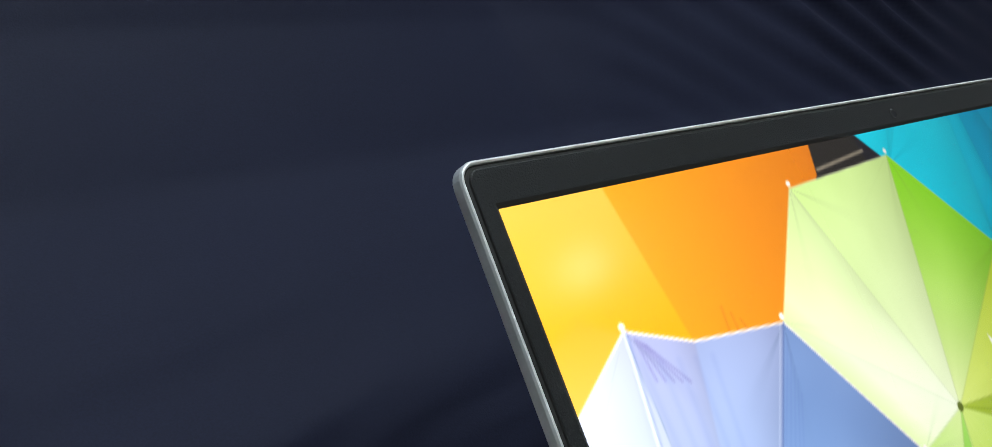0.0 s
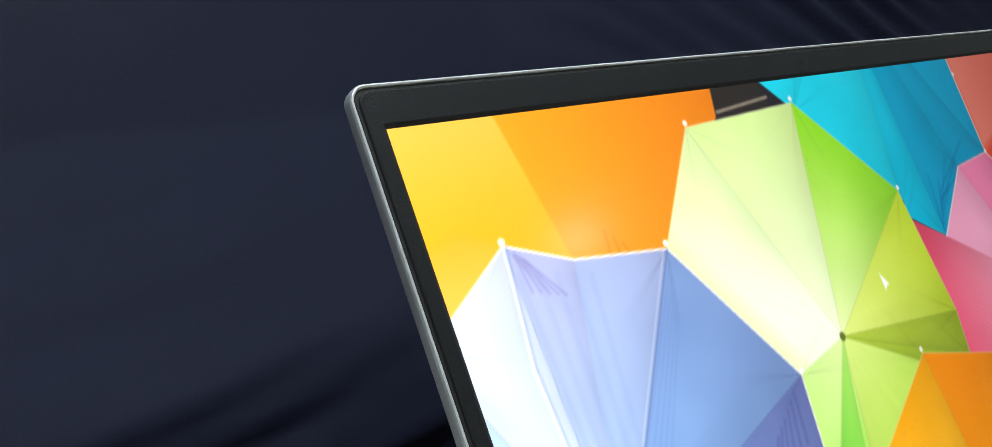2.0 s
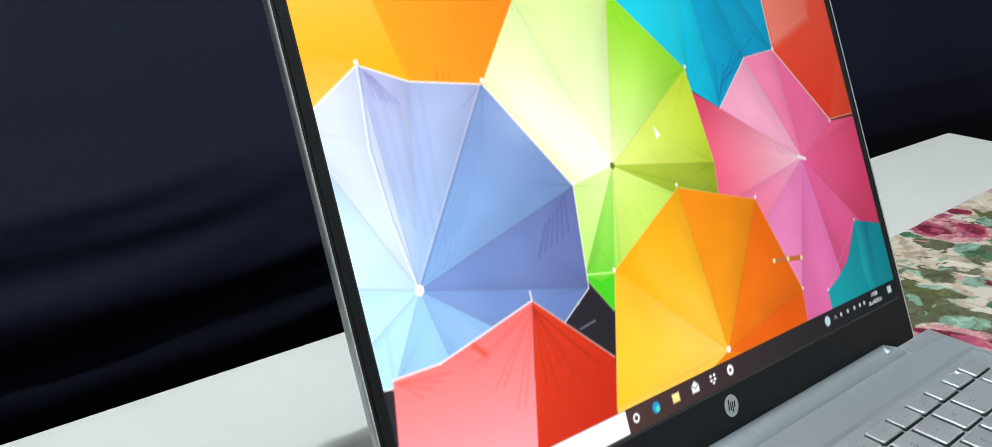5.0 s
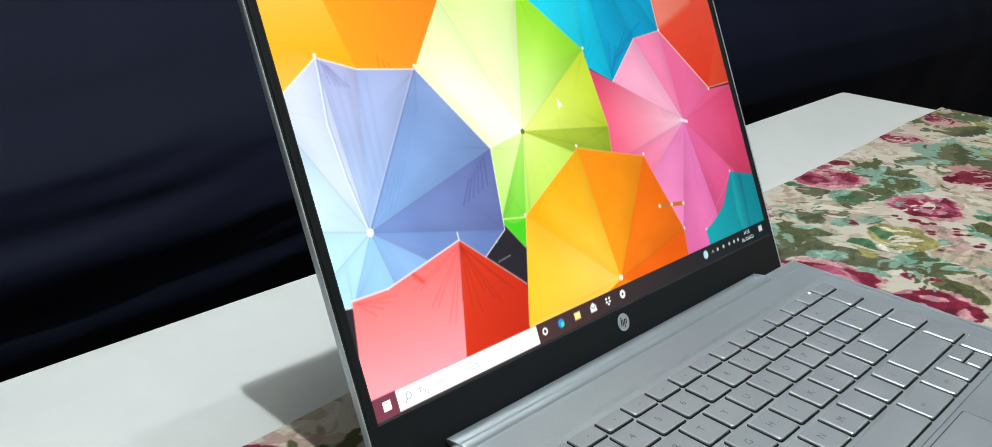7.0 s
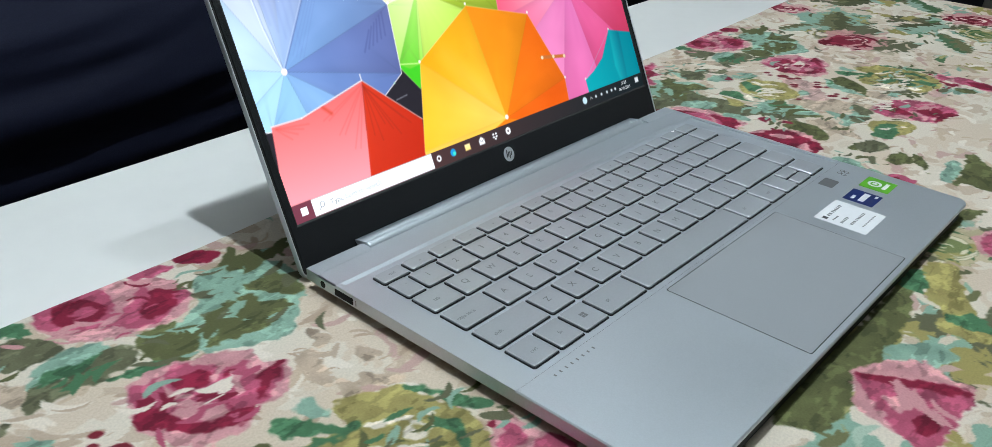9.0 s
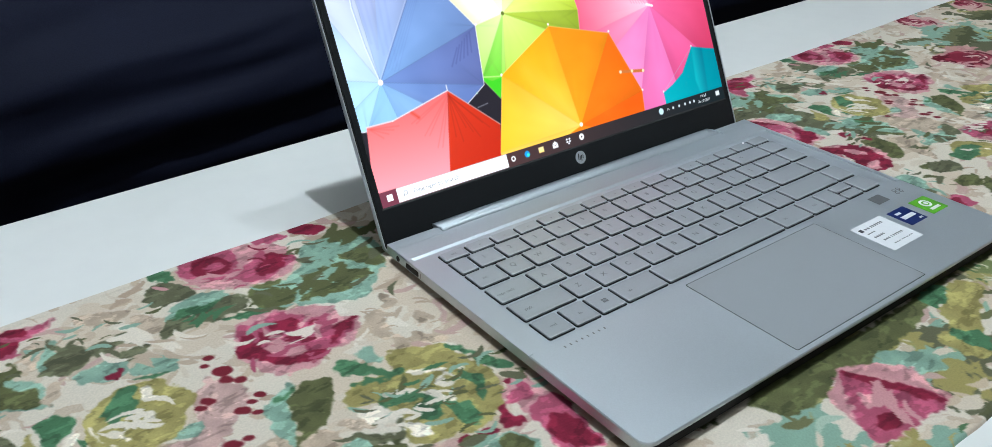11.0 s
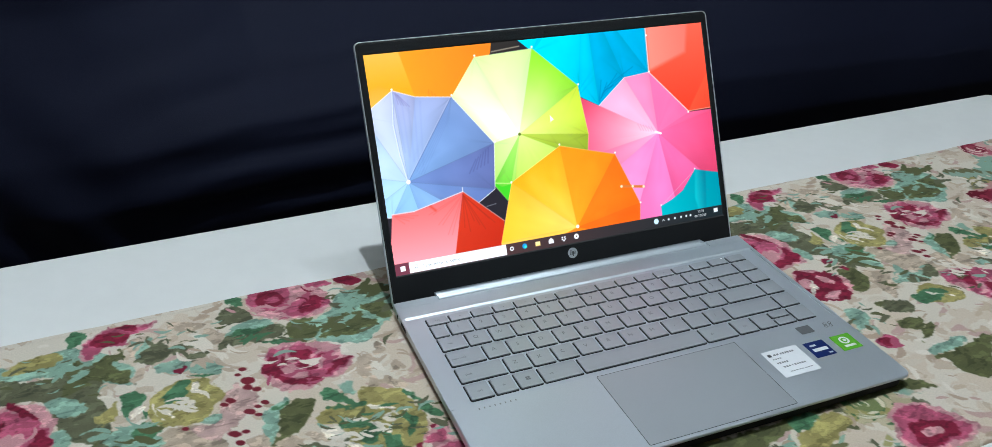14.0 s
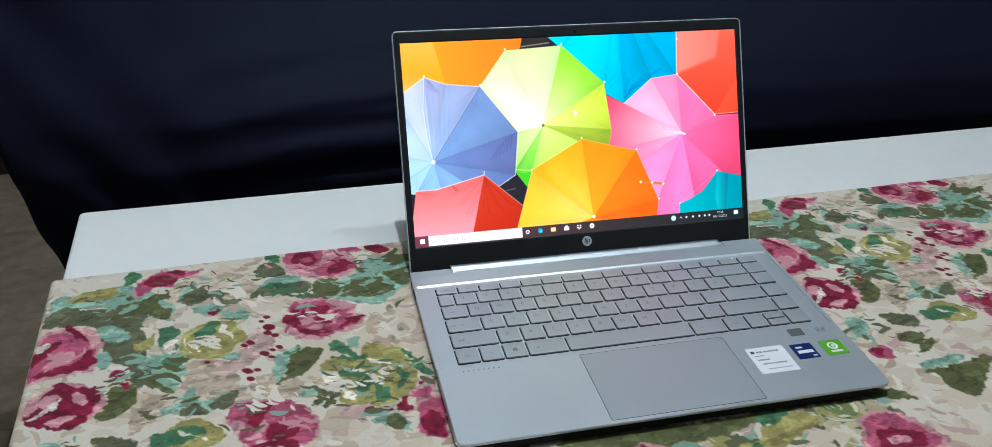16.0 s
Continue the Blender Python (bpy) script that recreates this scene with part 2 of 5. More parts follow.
# ---- the table, turned a little against the laptop ----
TURN_T = radians(2.06)
T_LEFT, T_LONG, T_DEEP = Vector((-0.456, 0.397, 0)), 1.194, 0.60
TM = Matrix.Translation(T_LEFT) @ Matrix.Rotation(TURN_T, 4, "Z")
table = thing("table", (0.13, 0.12, 0), "long white laminate table with rounded corners", "table")
bm = bmesh.new()
loft(bm, [(0.003, T_LONG - 0.003, -T_DEEP + 0.003, -0.003, 0.004, TABLE_Z - 0.028), (0, T_LONG, -T_DEEP, 0, 0.005, TABLE_Z - 0.025),
          (0, T_LONG, -T_DEEP, 0, 0.005, TABLE_Z - 0.003), (0.001, T_LONG - 0.001, -T_DEEP + 0.001, -0.001, 0.005, TABLE_Z - 0.001),
          (0.003, T_LONG - 0.003, -T_DEEP + 0.003, -0.003, 0.005, TABLE_Z)], lambda p: TM @ Vector(p))
part("tabletop", bm, LAMINATE, table)
for lx in (0.05, T_LONG - 0.09):
    for ly in (-0.09, -T_DEEP + 0.05):
        part("leg", box(bmesh.new(), lx, lx + 0.04, ly, ly + 0.04, 0.0, TABLE_Z - 0.0285, 0.003, TM), LAMINATE, table)


# ---- printed pictures, worked out on fine grids ----
def sd_poly(x, y, pts):
    """Signed distance to a closed outline, negative inside."""
    pts = [np.array(p, float) for p in pts]
    best = np.full(x.shape, 1e9)
    inside = np.zeros(x.shape, bool)
    for a, b in zip(pts, pts[1:] + pts[:1]):
        ex, ey = b - a
        k = np.clip(((x - a[0]) * ex + (y - a[1]) * ey) / (ex * ex + ey * ey + 1e-12), 0, 1)
        best = np.minimum(best, (x - a[0] - k * ex) ** 2 + (y - a[1] - k * ey) ** 2)
        if ey:
            inside ^= ((a[1] > y) != (b[1] > y)) & (x < a[0] + (y - a[1]) * ex / ey)
    return np.where(inside, -1, 1) * np.sqrt(best)


def sd_line(x, y, a, b):
    ex, ey = b[0] - a[0], b[1] - a[1]
    k = np.clip(((x - a[0]) * ex + (y - a[1]) * ey) / (ex * ex + ey * ey + 1e-12), 0, 1)
    return np.hypot(x - a[0] - k * ex, y - a[1] - k * ey)


def lay(img, cover, colour):
    colour = np.asarray(colour, float)
    img += cover[..., None] * (colour - img)


def lattice(x, y, cell, seed, period=None):
    """Smooth value noise, -1..1, that can repeat along x."""
    rng = np.random.default_rng(seed)
    nx = max(2, int(round(period / cell))) if period else 257
    table_ = rng.uniform(-1, 1, (nx, 257))
    fx, fy = x / (period / nx if period else cell), y / cell
    ix, iy = np.floor(fx).astype(int), np.floor(fy).astype(int)
    tx, ty = fx - ix, fy - iy
    tx, ty = tx * tx * (3 - 2 * tx), ty * ty * (3 - 2 * ty)
    a, b = table_[ix % nx, iy % 257], table_[(ix + 1) % nx, iy % 257]
    c, d = table_[ix % nx, (iy + 1) % 257], table_[(ix + 1) % nx, (iy + 1) % 257]
    return (a * (1 - tx) + b * tx) * (1 - ty) + (c * (1 - tx) + d * tx) * ty


def fbm(x, y, cell, seed, period=None, octaves=3):
    out, gain = 0, 1.0
    for k in range(octaves):
        out = out + gain * lattice(x, y, cell / 2**k, seed + 17 * k, period)
        gain *= 0.55
    return out


def soft(sd, width):
    return np.clip(0.5 - sd / width, 0, 1)


# ---- the wallpaper of umbrellas, in millimetres of the display ----
SCREEN_W, SCREEN_H = 309.9, 174.3


def umbrella(img, u, v, hub, rim, tones, ribs=0.35, piping=0.7, tips=True, seed=1, plain=()):
    """Panels of cloth between a hub and the points of a rim; a tone is a colour at the hub and one at the rim."""
    rim = [tuple(p) for p in rim]
    shape = soft(sd_poly(u, v, rim), 0.7)
    base = np.zeros_like(img)
    weight = np.zeros(u.shape)
    far = max(math.hypot(p[0] - hub[0], p[1] - hub[1]) for p in rim)
    r = np.hypot(u - hub[0], v - hub[1]) / far
    swing = np.arctan2(v - hub[1], u - hub[0])
    crease = fbm(u + 0.6 * v, v - 0.4 * u, 22.0, seed, None, 2) * 0.7 + lattice(swing * 9 + r * 2 + 60, r * 3, 1.0, seed + 3) * 0.35
    for k, (a, b) in enumerate(zip(rim, rim[1:] + rim[:1])):
        c0, c1 = (np.array(c, float) for c in tones[k % len(tones)])
        tri = soft(sd_poly(u, v, [hub, a, b]), 0.9) + 1e-6
        mid = np.clip((r - 0.05) / 0.9, 0, 1)[..., None]
        a0, a1 = math.atan2(a[1] - hub[1], a[0] - hub[0]), math.atan2(b[1] - hub[1], b[0] - hub[0])
        span = (a1 - a0 + math.pi) % (2 * math.pi) - math.pi
        across = np.clip(((swing - a0 + np.pi) % (2 * np.pi) - np.pi) / (span if abs(span) > 0.01 else 0.01), 0, 1)[..., None]
        bulge = (np.sin(np.pi * across) - 0.6) * 0.05 + (0.5 - across) * 0.07
        tone = (c0 + (c1 - c0) * mid) * (1 + bulge * np.clip(r * 2, 0, 1)[..., None]) + crease[..., None] * 6
        base += tri[..., None] * tone
        weight += tri
    lay(img, shape, base / weight[..., None])
    for k, p in enumerate(rim):
        if k in plain:
            continue
        line = soft(sd_line(u, v, hub, p) - 0.16, 0.5) * shape * ribs
        lay(img, line, np.clip(np.array(tones[k % len(tones)][0]) * 0.72, 0, 255))
        if tips:
            dx, dy = u - p[0], v - p[1]
            rr = np.hypot(dx, dy)
            ang = np.arctan2(hub[1] - p[1], hub[0] - p[0])
            off = (np.arctan2(dy, dx) - ang + np.pi) % (2 * np.pi) - np.pi
            fold = np.clip(np.sin(off * 9 + seed + k) - 0.6, 0, 1) * np.exp(-rr / 9.0) * (np.abs(off) < 0.8)
            lay(img, fold * shape * 0.7, np.clip(np.array(tones[k % len(tones)][0]) * 0.55, 0, 255))
    if piping:
        edge = np.minimum.reduce([sd_line(u, v, a, b) for a, b in zip(rim, rim[1:] + rim[:1])])
        lay(img, soft(edge - 0.28, 0.5) * piping, (236, 226, 222))


def flat(img, u, v, pts, c0, c1, axis=(0, 1), span=(0, 1), width=0.7):
    k = np.clip((u * axis[0] + v * axis[1] - span[0]) / (span[1] - span[0]), 0, 1)[..., None]
    cover = soft(sd_poly(u, v, pts), width)
    img += cover[..., None] * (np.array(c0, float) + (np.array(c1, float) - np.array(c0, float)) * k - img)


def dot(img, u, v, p, r, colour):
    lay(img, soft(np.hypot(u - p[0], v - p[1]) - r, 0.6), colour)


def wallpaper(u, v):
    img = np.zeros(u.shape + (3,))
    img[:] = (34, 31, 38)
    # yellow and amber cloth
    flat(img, u, v, [(-5, 180), (108.3, 180), (104.8, 166), (66, 130), (20, 132), (-5, 120)], (215, 117, 20), (220, 141, 22), (-1, 0), (-108, -30))
    flat(img, u, v, [(-5, 180), (27, 180), (28.3, 173.3), (36.8, 136), (20, 132), (-5, 125)], (222, 152, 14), (218, 166, 61), (0, 1), (142, 172))
    flat(img, u, v, [(-5, 146), (8, 150), (18.4, 145), (-5, 128)], (222, 168, 74), (222, 153, 33), (0, 1), (130, 150), 3)
    for s in range(3):
        lay(img, soft(sd_line(u, v, (48 + 3 * s, 136.5), (48.6 + 2.2 * s, 143 - 2 * s)) - 0.2, 0.8) * 0.5, (166, 84, 28))
    # dark gap with a pale rail
    flat(img, u, v, [(108.3, 180), (128, 180), (131, 166), (104.6, 164)], (52, 46, 40), (40, 36, 34))
    lay(img, soft(sd_line(u, v, (106, 167.3), (131, 169.6)) - 0.5, 0.6) * 0.8, (150, 138, 120))
    # teal umbrella above
    umbrella(img, u, v, (196, 215), [(126.5, 178), (142.3, 164), (181, 128), (179.7, 123), (198.1, 112.7), (225.8, 134.1), (250.6, 136.1), (254, 180)],
             [((40, 204, 224), (30, 198, 220)), ((40, 204, 224), (30, 196, 220)), ((40, 202, 224), (22, 186, 214)), ((28, 188, 214), (16, 176, 208)),
              ((14, 164, 202), (8, 148, 190)), ((14, 164, 202), (8, 148, 192)), ((18, 170, 208), (12, 154, 198)), ((50, 190, 220), (50, 190, 220))], 0.15, 0.0, True, 5)
    for s in range(7):
        lay(img, soft(sd_line(u, v, (198.5 + s * 1.2, 115 + s * 2.0), (203 + s * 5.4, 134 + s * 1.4 - (s % 3) * 4)) - 0.25, 1.3) * 0.42, (8, 84, 140))
    # pink umbrella
    umbrella(img, u, v, (252.8, 82.6), [(198.1, 112.7), (225.8, 133.8), (250.6, 136.1), (288, 97), (316, 97), (316, 20), (266, 0), (215, 0), (205, 56), (164, 68), (181, 121.7)],
             [((244, 170, 198), (240, 158, 190)), ((242, 128, 172), (240, 132, 174)), ((236, 104, 156), (236, 104, 156)), ((236, 98, 150), (226, 66, 108)), ((232, 92, 146), (214, 56, 92)),
              ((232, 100, 160), (226, 80, 130)), ((230, 122, 184), (232, 110, 170)), ((234, 128, 186), (240, 140, 190)), ((242, 160, 198), (226, 78, 112)), ((246, 196, 214), (222, 60, 92)),
              ((246, 186, 208), (228, 74, 104))], 0.12, 0.0, False, 8)
    for s in range(6):
        lay(img, soft(sd_line(u, v, (236 + 2.6 * s, 86.5 - 0.5 * s), (233.5 + 2.6 * s, 92.5 - 0.8 * s)) - 0.2, 0.9) * 0.35, (200, 80, 130))
    # coral umbrella in the corner
    flat(img, u, v, [(252.8, 180), (316, 180), (316, 98.3), (286.4, 97.8), (250.6, 136.1)], (230, 56, 30), (236, 90, 66), (0, 1), (98, 172))
    flat(img, u, v, [(252.8, 180), (296, 180), (290, 150), (251, 137)], (240, 130, 112), (236, 108, 92), (1, 0), (255, 300), 4)
    flat(img, u, v, [(286.4, 97.8), (316, 98), (316, 138)], (216, 62, 36), (236, 84, 52), (-1, 1), (-215, -170), 1.5)
    lay(img, soft(sd_line(u, v, (250.6, 136.1), (286.4, 97.8)) - 0.5, 0.6) * 0.9, (240, 200, 196))
    lay(img, soft(sd_line(u, v, (286.4, 97.8), (312, 98.6)) - 0.3, 0.5) * 0.8, (240, 170, 150))
    lay(img, soft(sd_line(u, v, (252.2, 176), (250.9, 138)) - 0.4, 0.5) * 0.75, (244, 226, 220))
    lay(img, soft(sd_line(u, v, (198.1, 112.7), (225.8, 133.8)) - 0.35, 0.5) * 0.9, (240, 214, 226))
    lay(img, soft(sd_line(u, v, (225.8, 133.8), (250.6, 136.1)) - 0.35, 0.5) * 0.8, (240, 190, 206))
    # green umbrella, its panels paled to hold the glare of a lamp
    umbrella(img, u, v, (121.2, 97.8), [(90.6, 164.4), (142.3, 166.8), (180.2, 132.0), (184.6, 90.0), (182.0, 76.0), (157.0, 80.0), (110.0, 54.0), (103, 44.8), (92.3, 60), (97.8, 93.6), (66.7, 134.8)],
             [((232, 241, 200), (200, 226, 140)), ((222, 236, 164), (134, 208, 30)), ((214, 228, 120), (184, 206, 44)), ((168, 190, 58), (136, 156, 36)), ((164, 188, 56), (128, 152, 30)),
              ((206, 227, 118), (162, 211, 54)), ((200, 228, 128), (110, 201, 38)), ((162, 214, 94), (76, 184, 32)), ((212, 232, 152), (140, 208, 70)), ((235, 243, 206), (224, 238, 184)),
              ((238, 245, 210), (210, 231, 156))], 0.3, 0.25, True, 2)
    # white wash painted in place of the lamp's reflection on the display
    lay(img, soft(sd_line(u, v, (121.2, 97.8), (66.7, 134.8)) - 9, 16) * 0.35 * soft(sd_poly(u, v, [(90.6, 164.4), (121, 98), (97.8, 93.6), (66.7, 134.8)]), 1), (250, 254, 240))
    wedge = soft(sd_poly(u, v, [(90.6, 164.4), (121, 98), (97.8, 93.6), (66.7, 134.8)]), 1)
    lay(img, soft(sd_line(u, v, (66.7, 134.8), (97.8, 93.6)) - 0.5, 13) * 0.4 * wedge, (140, 190, 40))
    dot(img, u, v, (121.2, 97.8), 1.3, (96, 110, 40))
    lay(img, soft(sd_poly(u, v, [(92.5, 61), (100, 57), (108.3, 58), (103, 44.8)]), 0.8), (70, 190, 30))
    lay(img, soft(sd_line(u, v, (92.5, 61), (108, 58.5)) - 0.3, 0.6), (190, 236, 130))
    # blue umbrella
    umbrella(img, u, v, (21.2, 72.3), [(18.4, 145.1), (36.5, 138.3), (66.7, 134.8), (97.8, 93.6), (93, 56), (64.9, 40), (30, 30), (3.9, 46), (-20, 50), (-25, 84), (-8, 128)],
             [((150, 174, 206), (152, 154, 190)), ((144, 168, 204), (142, 152, 190)), ((116, 150, 196), (108, 132, 178)), ((104, 128, 180), (88, 98, 148)),
              ((108, 136, 186), (88, 106, 158)), ((124, 160, 202), (112, 148, 194)), ((136, 178, 212), (124, 166, 204)), ((158, 196, 222), (146, 188, 216)),
              ((164, 198, 220), (162, 196, 218)), ((172, 196, 216), (174, 194, 212)), ((178, 194, 214), (184, 188, 210))], 0.5, 0.8, True, 3, (1,))
    for s in range(5):
        lay(img, soft(sd_line(u, v, (65.6 - 0.8 * s, 131 - 3 * s), (27 + 1.8 * s, 80 - 1.0 * s)) - 0.16, 0.8) * 0.22, (85, 101, 164))
    lay(img, soft(sd_line(u, v, (66.7, 134.8), (21.5, 73)) - 0.2, 0.6) * 0.6, (79, 97, 153))
    lay(img, soft(sd_line(u, v, (65.6, 135.2), (20.9, 73.6)) - 0.15, 0.5) * 0.4, (200, 209, 228))
    for p, q in (((18.4, 145.1), (15.4, 118)), ((15.4, 118), (17.2, 94)), ((17.2, 94), (20.6, 73))):
        lay(img, soft(sd_line(u, v, p, q) - 0.3, 0.6) * 0.75, (216, 224, 235))
        lay(img, soft(sd_line(u, v, (p[0] + 0.9, p[1]), (q[0] + 0.7, q[1])) - 0.25, 0.7) * 0.4, (97, 113, 168))
    for s in range(5):
        lay(img, soft(sd_line(u, v, (20 + 5 * s, 138 - s), (22 + 3.2 * s, 96 - 4 * s)) - 0.3, 2.2) * 0.16, (90, 108, 172))
        lay(img, soft(sd_line(u, v, (20.5 + 0.6 * s, 143 - 0.5 * s), (22 + 2.2 * s, 134 - 0.7 * s)) - 0.2, 0.9) * 0.4, (90, 79, 140))
    for s in range(6):
        lay(img, soft(sd_line(u, v, (92 - 2.4 * s, 90 - 1.5 * s), (90 - 3.4 * s, 78 - 1.2 * s)) - 0.3, 1.4) * 0.3, (41, 43, 93))
    dot(img, u, v, (21.0, 72.3), 1.7, (236, 214, 214))
    dot(img, u, v, (21.5, 72.9), 0.9, (250, 244, 240))
    # red umbrella
    flat(img, u, v, [(0.5, 30), (3.9, 48.6), (22, 48.5), (40, 52.0), (64.9, 58.0), (51, 5), (-5, 5)], (232, 142, 150), (222, 100, 98), (0, 1), (10, 52))
    flat(img, u, v, [(64.9, 58.0), (97.4, 28.9), (92.1, 5), (50.4, 5)], (179, 35, 10), (193, 50, 24), (-1, 1), (-80, -10))
    for s in range(8):
        lay(img, soft(sd_line(u, v, (64.6, 55.5), (58 + 4.4 * s, 33 - (s % 3) * 4)) - 0.2, 1.1) * 0.45 * (u > 57), (136, 31, 19))
    for s in range(7):
        lay(img, soft(sd_line(u, v, (64.3, 56.6 - 0.3 * s), (34 + 3.4 * s, 44 - 4.6 * s + (s % 2) * 4)) - 0.2, 1.2) * 0.34 * (u < 65), (179, 66, 61))
    for s in range(4):
        lay(img, soft(sd_line(u, v, (5.5 + 0.4 * s, 47), (13 + 4 * s, 40 + 1.6 * s)) - 0.2, 1.2) * 0.4, (181, 66, 54))
    lay(img, soft(sd_line(u, v, (36, 50.6), (40, 46.5)) - 0.9, 1.6) * 0.7, (188, 63, 44))
    lay(img, np.minimum(1, soft(sd_line(u, v, (3.9, 48.6), (22, 48.5)) - 0.35, 0.5) + soft(sd_line(u, v, (22, 48.5), (64.9, 58.2)) - 0.35, 0.5)), (212, 197, 197))
    lay(img, soft(sd_line(u, v, (64.9, 58.2), (97.4, 28.9)) - 0.3, 0.5) * 0.8, (200, 165, 160))
    lay(img, soft(sd_line(u, v, (64.9, 58), (65.0, 61.5)) - 0.35, 0.4), (200, 200, 209))
    lay(img, soft(sd_line(u, v, (84, 43), (92, 44)) - 0.35, 0.6) * 0.7, (130, 130, 139))
    dot(img, u, v, (86, 52), 0.6, (157, 191, 174))
    # orange umbrella
    umbrella(img, u, v, (163.0, 12.5), [(156.1, 83.4), (207.5, 69.7), (226.4, 23.8), (222, -8), (92.0, -8), (92.1, 10.9), (108.3, 59.1)],
             [((238, 151, 20), (233, 134, 8)), ((236, 118, 9), (231, 103, 6)), ((233, 101, 9), (227, 88, 6)), ((234, 126, 11), (234, 126, 11)), ((246, 198, 77), (246, 198, 77)),
              ((247, 202, 93), (242, 180, 35)), ((244, 190, 58), (236, 161, 11))], 0.2, 0.25, False, 4)
    lay(img, soft(sd_line(u, v, (128, 60), (156, 24)) - 3, 12) * 0.25, (247, 198, 106))
    dot(img, u, v, (163.2, 13.2), 1.5, (246, 236, 226))
    for p in ((18.4, 146), (66.9, 136.2), (98.4, 94.4), (91, 165.6), (142.4, 168), (180.8, 132.8), (156.0, 84.6), (207.8, 70.8), (251, 136.6), (286.2, 97), (226.8, 24.2), (108.1, 59.4), (286, 45.6), (247.2, 18.4), (252.5, 168)):
        dot(img, u, v, p, 0.85, (240, 232, 224))
    lay(img, soft(sd_line(u, v, (209.3, 41.0), (232.0, 37.6)) - 1.1, 0.6), (196, 110, 50))
    for p in ((210, 40.8), (221, 39.4), (231.8, 37.6)):
        dot(img, u, v, p, 1.2, (240, 214, 176))
    lay(img, soft(sd_line(u, v, (250.2, 83.4), (255.6, 81.6)) - 0.9, 0.7), (250, 236, 240))
    # small teal umbrella
    flat(img, u, v, [(247.0, 17.7), (258, 21.5), (270.9, 28.1), (286.1, 45.0), (316, 38), (316, -5), (246.6, -5)], (28, 168, 178), (16, 140, 156), (1, 0.2), (256, 312))
    flat(img, u, v, [(286.1, 45.0), (297, 42), (293, 5), (286, 5), (283, 20)], (40, 186, 192), (16, 120, 140), (1, 0), (282, 296), 2)
    lay(img, soft(sd_line(u, v, (286.1, 45), (247, 17.7)) - 0.2, 0.5) * 0.4, (160, 220, 220))
    # pointer
    flat(img, u, v, [(150.8, 110), (150.8, 104.4), (152.3, 105.6), (153.8, 105.9)], (250, 250, 250), (250, 250, 250))
    # bar along the bottom
    k = np.clip(u / 300.0, 0, 1)[..., None]
    bar = np.array((92, 54, 52), float) * (1 - k) + np.array((24, 34, 38), float) * k
    img += soft(v - 9.2, 0.5)[..., None] * (bar - img)
    flat(img, u, v, [(-5, -5), (11.6, -5), (11.6, 9.2), (-5, 9.2)], (104, 50, 64), (104, 50, 64))
    flat(img, u, v, [(11.6, 0.3), (95.7, 0.3), (95.7, 9.0), (11.6, 9.0)], (240, 243, 246), (240, 243, 246), width=0.5)
    for du, dv in ((4.35, 2.9), (6.35, 2.9), (4.35, 4.9), (6.35, 4.9)):
        flat(img, u, v, [(du, dv), (du + 1.85, dv - 0.1), (du + 1.85, dv + 1.9), (du, dv + 1.8)], (246, 246, 250), (246, 246, 250), width=0.3)
    lay(img, soft(np.abs(np.hypot(u - 17.4, v - 5.0) - 1.35) - 0.18, 0.45), (90, 90, 96))
    lay(img, soft(sd_line(u, v, (16.4, 4.0), (15.2, 2.6)) - 0.18, 0.45), (90, 90, 96))
    lay(img, soft(np.abs(np.hypot(u - 100.6, v - 4.7) - 1.35) - 0.45, 0.45), (240, 240, 240))
    dot(img, u, v, (112.3, 4.9), 2.2, (40, 140, 200))
    dot(img, u, v, (113.0, 4.2), 1.2, (70, 210, 190))
    flat(img, u, v, [(122.2, 3.0), (126.6, 3.0), (126.6, 6.6), (122.2, 6.6)], (246, 214, 120), (250, 232, 170), (0, 1), (3, 7))
    flat(img, u, v, [(134.5, 3.0), (139.1, 3.0), (139.1, 5.9), (136.8, 7.6), (134.5, 5.9)], (244, 246, 248), (244, 246, 248))
    lay(img, soft(sd_line(u, v, (134.9, 5.9), (136.8, 4.6)) - 0.15, 0.4) + soft(sd_line(u, v, (138.7, 5.9), (136.8, 4.6)) - 0.15, 0.4), (70, 60, 60))
    for du, dv in ((-1.2, 1.0), (1.2, 1.0), (-1.2, -0.7), (1.2, -0.7), (0, -1.9)):
        flat(img, u, v, [(148.7 + du - 1.1, 5.2 + dv), (148.7 + du, 5.2 + dv - 0.75), (148.7 + du + 1.1, 5.2 + dv), (148.7 + du, 5.2 + dv + 0.75)], (240, 242, 246), (240, 242, 246), width=0.35)
    lay(img, soft(np.abs(np.hypot(u - 160.8, v - 5.0) - 1.45) - 0.75, 0.45), (244, 244, 244))
    dot(img, u, v, (240.2, 4.9), 2.4, (200, 226, 236))
    lay(img, soft(sd_line(u, v, (246.4, 4.2), (247.6, 5.6)) - 0.2, 0.4) + soft(sd_line(u, v, (248.8, 4.2), (247.6, 5.6)) - 0.2, 0.4), (230, 230, 230))
    for du in (253, 259.5, 266, 271.5, 276):
        dot(img, u, v, (du, 4.9), 1.05, (216, 222, 226))
    flat(img, u, v, [(301.0, 3.6), (305.2, 3.6), (305.2, 7.2), (301.0, 7.2)], (230, 234, 236), (230, 234, 236))
    return lin(np.clip(img, 0, 255))


# ---- the printed runner ----
PERIOD = 616.0


def shifted(a, cx):
    return (a - cx + PERIOD / 2) % PERIOD - PERIOD / 2


